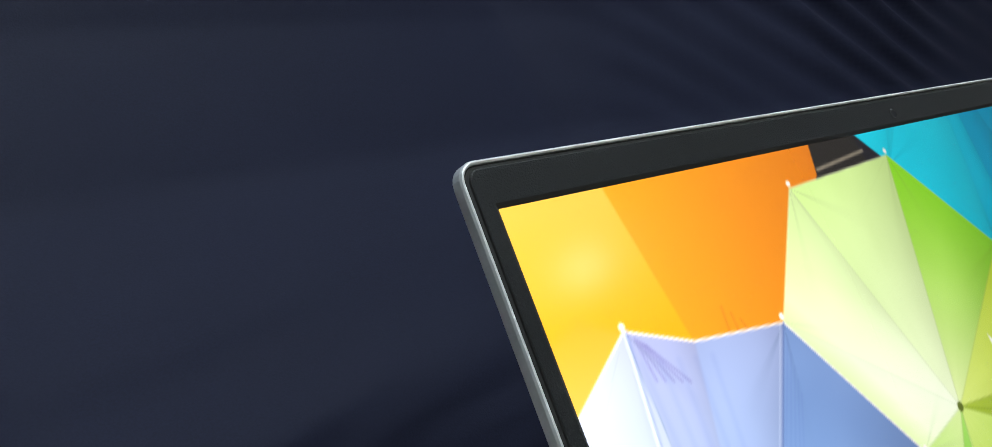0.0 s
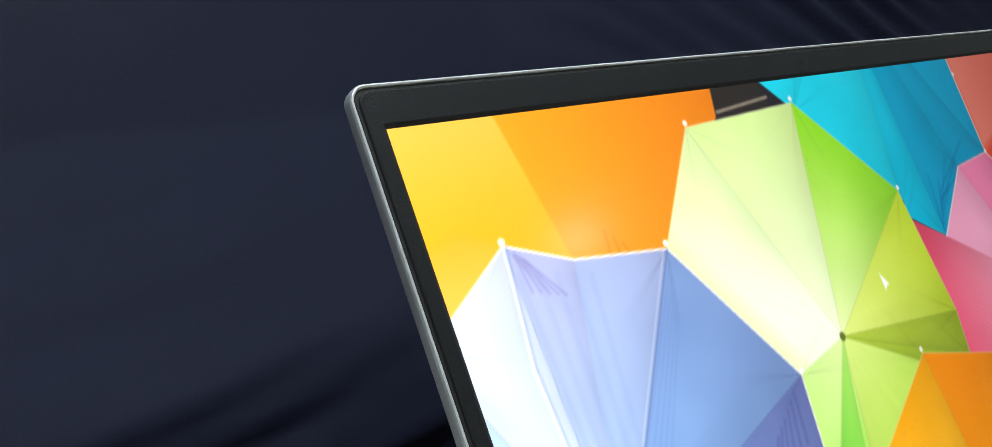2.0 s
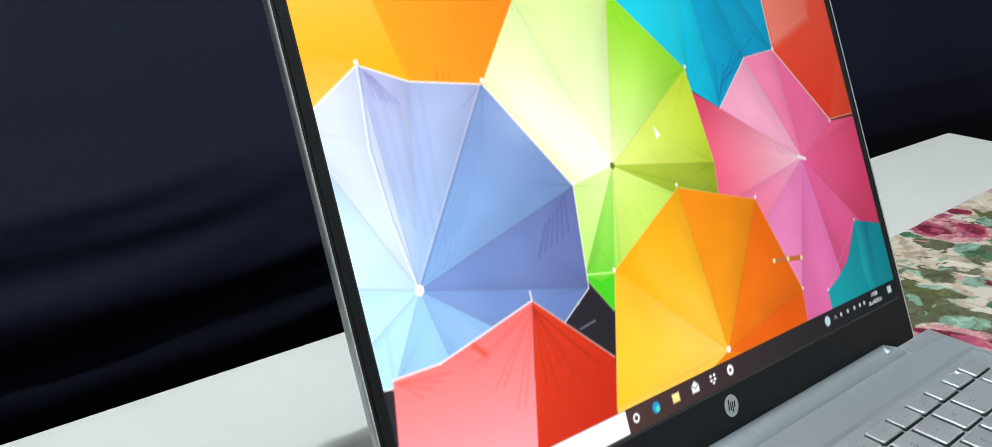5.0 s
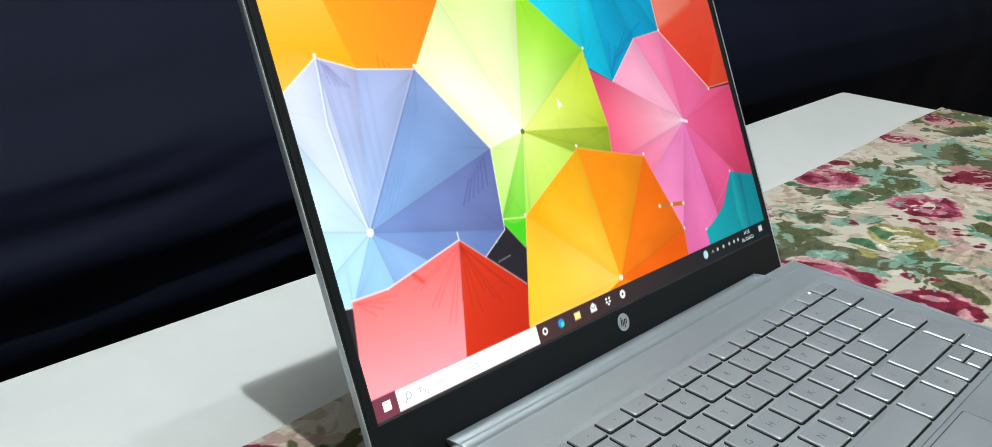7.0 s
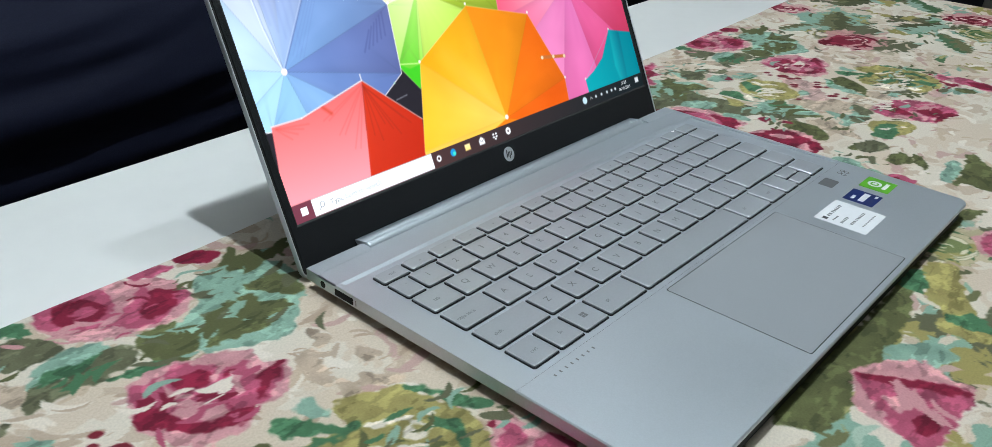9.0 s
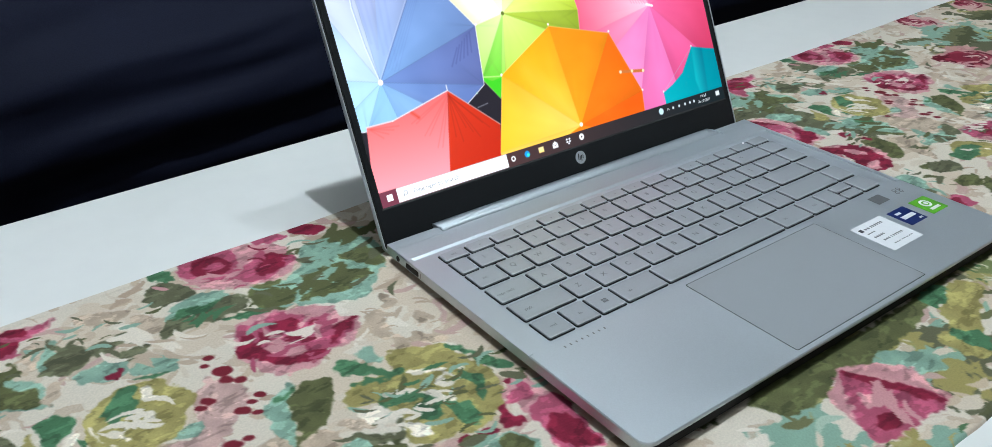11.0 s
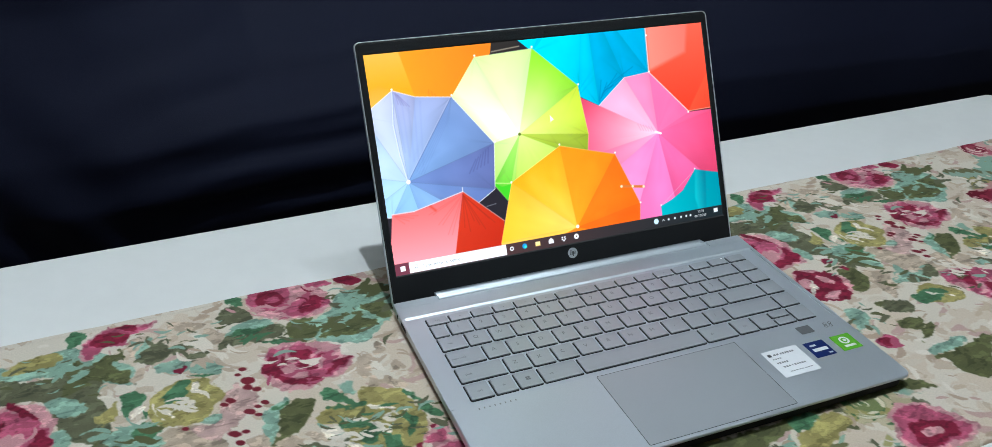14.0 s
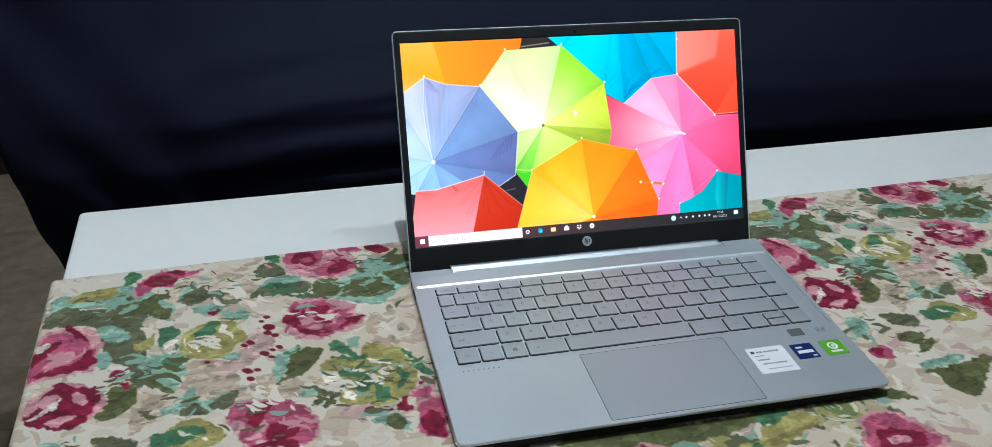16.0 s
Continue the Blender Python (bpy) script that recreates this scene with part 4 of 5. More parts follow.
    blot("olive", (190, 187), (202, 191), (210, 198), (218, 188), (214, 195), (209, 202), (200, 201), (195, 198))
    blot("sage", (183, 191), (196, 191), (196, 198), (187, 197))
    blot("moss", (189, 208), (201, 200), (200, 206), (192, 210))
    blot("moss", (201, 206), (206, 198), (207, 207), (202, 211))
    blot("sage", (236, 229), (243, 226), (252, 228), (257, 240), (253, 247), (231, 234))
    blot("moss", (242, 228), (251, 229), (254, 239), (249, 245), (242, 241))
    # rose beside the laptop
    blot("pink", (264, 205), (281, 200), (281, 216), (281, 236), (278, 262), (259, 250), (263, 235), (264, 220))
    blot("rose", (264, 210), (278, 203), (275, 215), (264, 216))
    blot("rose", (266, 223), (282, 221), (281, 241), (278, 262), (261, 252), (262, 239))
    blot("deep", (264, 235), (274, 232), (278, 239), (277, 260), (266, 254), (263, 244))
    blot("deep", (253, 214), (259, 213), (260, 221), (261, 226), (253, 226), (236, 223), (238, 219), (248, 222))
    blot("deep", (228, 219), (234, 217), (233, 226), (229, 230), (228, 225))
    blot("deep", (269, 198), (274, 200), (272, 203), (269, 201))
    # lower roses and leaves
    blot("sage", (88, 190), (102, 185), (110, 168), (114, 182), (126, 185), (143, 179), (130, 195), (106, 198))
    blot("olive", (102, 196), (112, 187), (122, 198), (110, 200))
    blot("olive", (122, 190), (143, 177), (134, 197))
    blot("mustard", (91, 213), (103, 204), (118, 205), (132, 221), (125, 233), (90, 225))
    blot("grass", (84, 214), (95, 211), (110, 209), (120, 217), (111, 224), (96, 226), (84, 223))
    blot("cream", (102, 213), (114, 218), (120, 226), (111, 221))
    blot("moss", (46, 207), (62, 209), (70, 220), (52, 215))
    blot("pink", (133, 206), (142, 192), (159, 193), (175, 198), (190, 210), (193, 241), (170, 244), (156, 235), (146, 240), (140, 225))
    blot("rose", (133, 206), (140, 195), (159, 196), (175, 199), (188, 210), (191, 241), (170, 241), (156, 233), (148, 239), (142, 226), (145, 214))
    blot("deep", (148, 209), (152, 197), (163, 197), (163, 207), (155, 220), (149, 217))
    blot("deep", (158, 230), (169, 217), (181, 227), (180, 235), (168, 238))
    blot("deep", (150, 239), (172, 236), (179, 247))
    blot("pink", (153, 226), (159, 215), (161, 222), (154, 232), (146, 230))
    blot("olive", (53, 210), (70, 212), (75, 226), (65, 229), (50, 221))
    blot("moss", (46, 235), (62, 233), (67, 242), (56, 249), (42, 241))
    blot("moss", (54, 250), (68, 246), (69, 253), (44, 263), (46, 259))
    blot("sage", (40, 270), (76, 268), (71, 278), (41, 278))
    blot("moss", (36, 280), (63, 279), (101, 278), (57, 313), (42, 302), (43, 287))
    blot("rose", (8, 246), (25, 244), (24, 258), (11, 256))
    blot("deep", (13, 244), (21, 249), (13, 254))
    blot("sage", (15, 207), (29, 207), (26, 225), (8, 230))
    blot("olive", (13, 229), (25, 229), (16, 236))
    blot("pink", (-43, 310), (-16, 315), (-5, 333), (0, 350), (-34, 356), (-60, 352), (-62, 335))
    blot("rose", (-42, 314), (-19, 317), (-9, 335), (-4, 348), (-30, 352), (-55, 348), (-57, 334))
    blot("deep", (-40, 328), (-12, 337), (-20, 349), (-50, 350), (-50, 340))
    blot("pink", (-41, 337), (-26, 339), (-29, 344), (-42, 343))
    # cloth in front of the laptop
    blot("moss", (610, 291), (625, 306), (601, 299), (561, 297), (523, 287), (468, 289), (386, 283), (350, 284), (353, 301), (366, 309), (382, 309), (400, 302), (420, 308), (428, 305), (477, 303), (538, 293))
    blot("mustard", (527, 296), (538, 310), (502, 325), (483, 341), (467, 337), (467, 317), (486, 317), (495, 306))
    blot("grass", (499, 291), (517, 291), (520, 299), (498, 304), (496, 297))
    blot("grass", (479, 318), (494, 330), (483, 341), (478, 333))
    blot("sage", (424, 305), (440, 307), (453, 321), (449, 332), (434, 326), (429, 314))
    blot("pink", (407, 300), (422, 306), (436, 320), (428, 333), (428, 343), (394, 345), (373, 341), (378, 322), (379, 314), (388, 305))
    blot("rose", (404, 302), (411, 311), (420, 325), (424, 342), (403, 344), (376, 343), (375, 331), (385, 320), (396, 307))
    blot("deep", (404, 302), (411, 311), (419, 324), (424, 342), (418, 341), (412, 324), (406, 313))
    blot("deep", (387, 329), (399, 334), (396, 339), (384, 340), (381, 334))
    blot("pink", (395, 316), (402, 325), (387, 326), (389, 321))
    blot("deep", (120, 75), (125, 75), (131, 75), (127, 82), (121, 86), (125, 81))
    # small strokes that break up the larger marks
    for cx, cy in ((30, 40), (66, 66), (60, 150), (108, 30), (140, 44), (210, 66), (255, 70), (270, 30), (215, 178), (245, 186), (100, 180), (30, 215), (150, 214), (230, 215), (280, 200)):
        for tone in ("moss", "sage", "olive"):
            marks(tone, cx, cy, 13, 4, rng.normal(0, 0.5), 6)
    marks("sage", 48, 46, 9, 9, -0.5, 8)
    marks("cream", 122, 116, 9, 8, 0.5, 7)
    marks("cream", 228, 190, 10, 9, 0.3, 7)
    marks("cream", 160, 190, 14, 14, 0.7, 7)
    marks("beige", 265, 120, 12, 12, 0.2, 5)
    marks("cream", 150, 60, 12, 9, 0.6, 9)
    marks("beige", 150, 80, 12, 8, 0.5, 7)
    marks("moss", 90, 140, 8, 8, 0.25, 8)
    marks("sage", 84, 128, 9, 7, 0.2, 8)
    marks("grass", 180, 58, 6, 5, -0.5, 8)
    marks("moss", 288, 30, 10, 9, -0.7, 11)
    marks("olive", 296, 52, 8, 6, -0.6, 9)
    marks("pink", 206, 22, 9, 7, 0.4, 6)
    marks("deep", 236, 18, 8, 5, 0.7, 6)
    marks("rose", 215, 30, 9, 6, 0.2, 6)
    marks("deep", 206, 106, 9, 5, 0.1, 7)
    marks("cream", 204, 104, 9, 6, 0.1, 6)
    marks("moss", 250, 62, 9, 6, -0.5, 9)
    marks("sage", 262, 40, 9, 5, -0.4, 9)
    marks("grass", 236, 178, 9, 6, 0.2, 7)
    marks("pink", 18, 112, 7, 7, -0.6, 8)
    marks("rose", 206, 112, 10, 6, -0.2, 6)
    marks("pink", 186, 222, 7, 6, 0.6, 7)
    marks("pink", 396, 330, 8, 6, -0.8, 9)
    for cx, cy, r in ((167, 94, 2.5), (163, 99, 2.6), (168, 108, 3.8), (167, 116, 3.8), (172, 120, 3.6), (153, 124, 3.4), (148, 127, 2.5), (174, 135, 2.6), (169, 138, 2.5), (164, 141, 3.4),
                      (168, 146, 2.5), (150, 159, 3.8), (157, 159, 3.0), (151, 168, 2.6), (121, 142, 2.5)):
        stroke(cx, cy, r * 1.15, 0.72, 0.6, 0, (122, 42, 56), 0.3)
    return lin(np.clip(((img - 170) * 1.10 + 168) * (0.962, 0.942, 0.930), 0, 255))


RUN_TURN = radians(2.55)
RUN_WIDE = 0.362
RM = Matrix.Translation((-0.4545, 0.2745, 0)) @ Matrix.Rotation(RUN_TURN, 4, "Z")


def table_runner():
    """A strip of printed cotton that lies along the table and hangs over both ends."""
    length, drop = 1.206, 0.23
    ls = np.r_[np.linspace(-drop, -0.012, 75), np.arange(-0.0115, 0.32, 0.00072), np.arange(0.3204, 0.70, 0.001), np.arange(0.7004, length + 0.0105, 0.0012), np.linspace(length + 0.012, length + drop, 50)]
    ds = np.linspace(0, RUN_WIDE, 484)
    l, d = np.meshgrid(ls, ds, indexing="ij")
    rad = 0.006
    arc = rad * math.pi / 2

    def bend(s):
        """Along the table top (s >= 0) and round its edge (s < 0): x and z."""
        ang = np.clip(-s / rad, 0, math.pi / 2)
        return np.where(s >= 0, s, -rad * np.sin(ang)), np.where(s >= 0, 0, -rad + rad * np.cos(ang)) - np.maximum(0, -s - arc)

    x0, z0 = bend(l)
    x1, z1 = bend(length - l)
    x = np.where(l < length / 2, x0, length - x1)
    z = np.where(l < length / 2, z0, z1) + TABLE_Z + 0.0011
    flatness = np.clip(1 + np.minimum(l, length - l) / 0.02, 0, 1)
    z = z + flatness * 0.00025 * fbm(l, d, 0.11, 71, None, 2)
    rim = np.minimum(d, RUN_WIDE - d)
    z = z + flatness * np.where(rim < 0.005, 0.0006, 0) * np.clip(rim / 0.0015, 0, 1)
    y = -d + 0.0016 * lattice(l, l * 0, 0.09, 5) + 0.0006 * lattice(l, l * 0, 0.02, 6)
    c, s = math.cos(RUN_TURN), math.sin(RUN_TURN)
    z[:, [0, -1]] -= 0.0012 * flatness[:, [0, -1]]
    places = np.stack([c * x - s * y - 0.4545, s * x + c * y + 0.2745, z], -1)
    colours = flower_print(ls * 1000, ds * 1000)
    root = thing("table_runner", (0.13, 0.11, TABLE_Z), "cotton table runner printed with pink roses and green leaves", "table runner")
    for name, cut in (("hem", slice(0, 7)), ("cloth", slice(6, -6)), ("hem", slice(-7, None))):
        hang(new(name, grid_mesh(name, places[:, cut], colours[:, cut], FABRIC)), root)
    return root


table_runner()


def backdrop_cloth():
    """Dark cloth hung behind the table: it leans back above the table's edge, with sagging folds."""
    xs = np.linspace(-0.520, 2.6, 420)
    hs = np.linspace(0.0, 1.26, 240)
    x, h = np.meshgrid(xs, hs, indexing="ij")
    lean = np.interp(h, [0.735, 0.785, 0.815, 0.91, 1.0, 1.12, 1.3], [0, 0.008, 0.032, 0.150, 0.205, 0.25, 0.28])
    y = np.interp(h, [0, 0.6, 0.735, 1.3], [0.56, 0.53, 0.503, 0.53]) + lean * np.interp(x, [-0.5, -0.36, -0.2, 0.2, 0.5], [0.18, 0.35, 1.0, 1.0, 0.6])
    sag = h + 0.10 * (x - 0.1) ** 2 - 0.03 * np.sin(2.2 * x)
    left = np.clip((0.35 - x) / 0.5, 0, 1) * np.clip((x + 0.38) / 0.15, 0, 1)
    low = np.clip((0.90 - h) / 0.10, 0, 1) * np.clip((h - 0.5) / 0.2, 0, 1)
    y = y + low * left * (0.0046 * np.sin(sag * 120 + 2.6 * fbm(x, h, 0.4, 3, None, 2)) + 0.0016 * np.sin(sag * 300 + 4 * fbm(x, h, 0.25, 4, None, 2)) * np.clip(0.4 + fbm(x, h, 0.12, 41, None, 2), 0, 1))
    right = np.clip((x - 0.2) / 0.3, 0, 1)
    fan = np.clip((h - 0.86) / 0.08, 0, 1) * np.clip((1.3 - h) / 0.2, 0, 1) * np.clip(0.55 + fbm(x, h, 0.3, 77, None, 2), 0.1, 1)
    y = y + right * fan * 0.0056 * np.sin((x * 0.6 + h) * 140 + 3.2 * fbm(x, h, 0.3, 9, None, 2))
    edge = np.clip((-0.05 - x) / 0.4, 0, 1)
    y = y + edge * 0.005 * np.clip(0.3 + fbm(x, h, 0.2, 78, None, 2), 0, 1) * np.sin((x + 0.72 * (h - 0.7)) * 70 + 2 * fbm(x, h, 0.3, 19, None, 2)) * np.clip((h - 0.2) / 0.3, 0, 1)
    y = y + 0.006 * fbm(x, h, 0.35, 13, None, 3)
    x = x - 0.03 * np.clip((h - 0.6) / 0.2, 0, 1) * np.clip((-0.25 - x) / 0.2, 0, 1)
    ob = new("backdrop_cloth", grid_mesh("backdrop_cloth", np.stack([x, y, h + 0.0005], -1), None, CLOTH))
    solid = ob.modifiers.new("cloth_thickness", "SOLIDIFY")
    solid.thickness = 0.0012
    return tagged(ob, "dark navy cloth hung in soft folds behind the table", "cloth backdrop")


backdrop_cloth()

# ---- the laptop ----
HALF, DEEP, DECK0, SLOPE = 0.1630, 0.2112, 0.0123, 0.0002
RUN_TOP = TABLE_Z + 0.0017


def deck_z(y, rise=0.0):
    return TABLE_Z + DECK0 + SLOPE * y + rise


def on_deck(p):
    """x, y and a height over the palm rest's plane."""
    return Vector((p[0], p[1], deck_z(p[1], p[2])))


laptop = thing("laptop", (0, 0.105, RUN_TOP), "open silver laptop showing a wallpaper of colourful umbrellas", "laptop")
STEP = 0.0010
bm = bmesh.new()
H0 = -STEP
loft(bm, [(-HALF + 0.004, HALF - 0.004, 0.008, DEEP - 0.002, 0.008, -0.0080), (-HALF + 0.0010, HALF - 0.0010, 0.0052, DEEP - 0.0005, 0.007, -0.0072), (-HALF, HALF, 0.0030, DEEP, 0.007, -0.0060),
          (-HALF, HALF, 0.0022, DEEP, 0.007, -0.0026), (-HALF, HALF, 0.0, DEEP, 0.007, -0.0020), (-HALF, HALF, 0.0, DEEP, 0.007, H0)], on_deck)
part("base", bm, SILVER, laptop)
# underside in black, its steep walls standing in for shade below the base
bm = bmesh.new()
loft(bm, [(-HALF + 0.0075, HALF - 0.0075, 0.0022, DEEP - 0.008, 0.009, -0.0098), (-HALF + 0.0050, HALF - 0.0050, 0.0010, DEEP - 0.0032, 0.008, -0.0085), (-HALF + 0.0046, HALF - 0.0046, 0.0008, DEEP - 0.0042, 0.008, -0.0022)], on_deck)
part("shaded_bottom", bm, BLACK_GAP_SHADE, laptop)
for fx in (-0.125, 0.125):
    for fy in (0.022, 0.19):
        z1 = deck_z(fy, -0.0090)
        part("rubber_foot", loft(bmesh.new(), [(fx - 0.012, fx + 0.012, fy - 0.004, fy + 0.004, 0.0035, RUN_TOP - 0.0001), (fx - 0.012, fx + 0.012, fy - 0.004, fy + 0.004, 0.0035, z1)]), GASKET, laptop)

Y_PALM, Y_REAR = 0.0790, 0.1872
bm = bmesh.new()
loft(bm, [(-HALF, HALF, 0.0, Y_PALM, 0.0069, H0 + 0.00002), (-HALF, HALF, 0.0, Y_PALM, 0.0069, -0.0006), (-HALF + 0.0006, HALF - 0.0006, 0.0006, Y_PALM - 0.0005, 0.0064, 0.0)], on_deck)
# square the inner corners of the palm rest
for v in bm.verts:
    if v.co.y > Y_PALM - 0.0075:
        v.co.x = math.copysign(HALF - (0.0006 if v.co.z > deck_z(v.co.y, -0.0003) else 0), v.co.x) if abs(v.co.x) > HALF - 0.0072 else v.co.x
part("palm_rest", bm, SILVER, laptop)
bm = bmesh.new()
rows = []
for y, rise in ((Y_REAR, H0 + 0.00002), (Y_REAR + 0.0018, 0.0), (0.2024, 0.0), (0.2030, -0.0005), (0.2030, -0.003)):
    rows.append([bm.verts.new(on_deck((x, y, rise))) for x in (-HALF + 0.0003, HALF - 0.0003)])
for (a, b), (c, d) in zip(rows, rows[1:]):
    bm.faces.new((a, b, d, c))
part("rear_strip", bm, SILVER, laptop, "sloped silver strip behind the keys")
for side in (-1, 1):
    bm = bmesh.new()
    xs = sorted((side * (HALF - 0.0002), side * 0.1282))
    box(bm, xs[0], xs[1], 0.2026, DEEP - 0.0002, 0, 0.006)
    for v in bm.verts:
        v.co.z = deck_z(v.co.y, -0.00003) if v.co.z > 0.003 else deck_z(v.co.y, -0.006)
    part("hinge_shoulder", bm, SILVER, laptop)
    bm = bmesh.new()
    xs = sorted((side * (HALF - 0.0001), side * (HALF - 0.0032)))
    box(bm, xs[0], xs[1], Y_PALM, Y_REAR + 0.002, 0, 0.006, 0.0003)
    for v in bm.verts:
        v.co.z = deck_z(v.co.y, -0.00012) if v.co.z > 0.003 else deck_z(v.co.y, -0.003)
    part("side_rim", bm, SILVER, laptop)

# rounded hinge bar between the deck and the screen
bm = bmesh.new()
bar = []
for k in range(17):
    a = radians(-100 + 250 * k / 16)
    bar.append((0.2116 + 0.0060 * math.cos(radians(270) - a), deck_z(0.210, -0.0014) + 0.0026 * math.sin(radians(270) - a)))
ends = [[bm.verts.new((x, y, z)) for y, z in bar] for x in (-0.1265, -0.1255, 0.1255, 0.1265)]
for low, high in zip(ends, ends[1:]):
    for k in range(16):
        bm.faces.new((low[k], low[k + 1], high[k + 1], high[k]))
bm.faces.new(ends[0])
bm.faces.new(ends[-1][::-1])
bmesh.ops.recalc_face_normals(bm, faces=bm.faces)
trough = bmesh.new()
box(trough, -0.1275, 0.1275, 0.2033, DEEP + 0.0004, deck_z(0.2, -0.0040), deck_z(0.2, -0.0009))
part("hinge_trough", trough, SILVER, laptop)
part("hinge_bar", bm, SILVER, laptop, "long rounded silver hinge bar", smooth=True)

# thin black strip drawn for the crease shade where the keyboard steps down
bm = bmesh.new()
box(bm, -HALF + 0.0034, HALF - 0.0034, Y_PALM - 0.0001, Y_PALM + 0.0003, 0, 0.0001)
for v in bm.verts:
    v.co.z += deck_z(v.co.y, H0 + 0.00003)
part("recess_edge_shade", bm, BLACK_GAP_SHADE, laptop)

# trackpad and its seam
bm = bmesh.new()
loft(bm, [(-0.0546, 0.0628, 0.0032, 0.0764, 0.0012, 0.00001), (-0.0546, 0.0628, 0.0032, 0.0764, 0.0012, 0.00006)], on_deck)
part("trackpad_seam", bm, BLACK_GAP_SHADE, laptop)
bm = bmesh.new()
loft(bm, [(-0.0542, 0.0624, 0.0036, 0.0760, 0.0010, 0.00004), (-0.0542, 0.0624, 0.0036, 0.0760, 0.0010, 0.00012), (-0.0540, 0.0622, 0.0038, 0.0758, 0.0009, 0.00016)], on_deck)
part("trackpad", bm, PAD, laptop, "smooth flush silver trackpad")

# keys: x from, x to, legend
ROWS_Y = [(0.1742, 0.1828), (0.1580, 0.1724), (0.1408, 0.1562), (0.1220, 0.1380), (0.1026, 0.1188), (0.0834, 0.0998)]


def run_of(x, legends, pitch=0.0190, width=0.0166):
    return [(x + pitch * k, x + pitch * k + width, c) for k, c in enumerate(legends)]


RIGHT = (0.1288, 0.1455)
KEY_ROWS = [
    run_of(-0.1455, ["esc"] + ["-"] * 12 + [""] * 3, 0.0183, 0.0163),
    [(-0.1455, -0.1345, "`")] + run_of(-0.1322, "1234567890-=") + [(0.0958, 0.1268, "<")] + [(*RIGHT, "")],
    [(-0.1455, -0.1262, "tab")] + run_of(-0.1242, "QWERTYUIOP[]") + [(0.1038, 0.1268, "\\")] + [(*RIGHT, "")],
    [(-0.1455, -0.1193, "caps lock")] + run_of(-0.1172, "ASDFGHJKL;'") + [(0.0917, 0.1268, "")] + [(*RIGHT, "")],
    [(-0.1455, -0.1107, "shift")] + run_of(-0.1086, "ZXCVBNM,./") + [(0.0813, 0.1268, "")] + [(*RIGHT, "")],
    [(-0.1455, -0.1290, "ctrl"), (-0.1268, -0.1108, "fn"), (-0.1088, -0.0922, "#"), (-0.0902, -0.0605, "alt"), (-0.0585, 0.0432, ""), (0.0452, 0.0722, "alt"), (0.0742, 0.0912, "ctrl"),
     (0.0932, 0.1085, ""), (*RIGHT, "")],
]
LETTERS = {}
KEY_MESHES = {}


def key(x0, x1, y0, y1, legend):
    w, h = round(x1 - x0, 4), round(y1 - y0, 4)
    if (w, h) not in KEY_MESHES:
        bm = bmesh.new()
        loft(bm, [(-w / 2, w / 2, -h / 2, h / 2, 0.0012, 0.0), (-w / 2, w / 2, -h / 2, h / 2, 0.0012, 0.0008), (-w / 2 + 0.0005, w / 2 - 0.0005, -h / 2 + 0.0005, h / 2 - 0.0005, 0.0010, 0.00122),
                  (-w / 2 + 0.0016, w / 2 - 0.0016, -h / 2 + 0.0016, h / 2 - 0.0016, 0.0010, 0.00114)])
        bm.normal_update()
        # the sloped faces take the lighter highlight colour
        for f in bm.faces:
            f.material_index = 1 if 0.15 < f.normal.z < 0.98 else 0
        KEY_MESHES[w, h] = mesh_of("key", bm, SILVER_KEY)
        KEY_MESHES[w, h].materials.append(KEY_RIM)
        # flat black sheet for the gap and its shade, wider at left and front
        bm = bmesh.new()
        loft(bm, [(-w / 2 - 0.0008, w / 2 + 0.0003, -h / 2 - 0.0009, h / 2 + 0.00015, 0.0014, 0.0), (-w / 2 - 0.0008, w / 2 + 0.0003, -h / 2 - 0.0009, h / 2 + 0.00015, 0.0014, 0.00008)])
        KEY_MESHES[w, h, "shade_sheet"] = mesh_of("key_gap_shade", bm, BLACK_GAP_SHADE)
    cx, cy = (x0 + x1) / 2, (y0 + y1) / 2
    tilt = math.atan(SLOPE)
    cap = new("key", KEY_MESHES[w, h])
    cap.matrix_basis = Matrix.Translation(on_deck((cx, cy, H0 + 0.0002))) @ Matrix.Rotation(tilt, 4, "X")
    hang(cap, laptop)
    shade_sheet = new("key_gap_shade", KEY_MESHES[w, h, "shade_sheet"])
    shade_sheet.matrix_basis = Matrix.Translation(on_deck((cx, cy, H0 + 0.00003))) @ Matrix.Rotation(tilt, 4, "X")
    hang(shade_sheet, laptop)
    if legend:
        size = 0.0050 if len(legend) == 1 else 0.0031
        spot = Vector((-w / 2 + 0.0068, 0.0004, 0.00124)) if len(legend) == 1 and h > 0.012 else Vector((0 if w < 0.018 else -w / 2 + 0.0075, -0.001 if h > 0.012 else 0, 0.00124))
        if legend == "#":
            bm = bmesh.new()
            for px in (-0.0017, 0.0001):
                for py in (-0.0017, 0.0001):
                    box(bm, px, px + 0.0016, py, py + 0.0016, -0.00002, 0.00002)
            LETTERS.setdefault("#", mesh_of("legend", bm, GREY_INK))
            spot = Vector((0, 0, 0.00122))
        elif legend not in LETTERS:
            LETTERS[legend] = lettering(legend, size, GREY_INK)
        mark = new("legend", LETTERS[legend])
        mark.parent = cap
        mark.location = spot
    return cap


for (y0, y1), row in zip(ROWS_Y, KEY_ROWS):
    for x0, x1, legend in row:
        key(x0, x1, y0, y1, legend)
key(0.1105, 0.1268, 0.0923, 0.0998, "")
key(0.1105, 0.1268, 0.0834, 0.0909, "")
bm = bmesh.new()
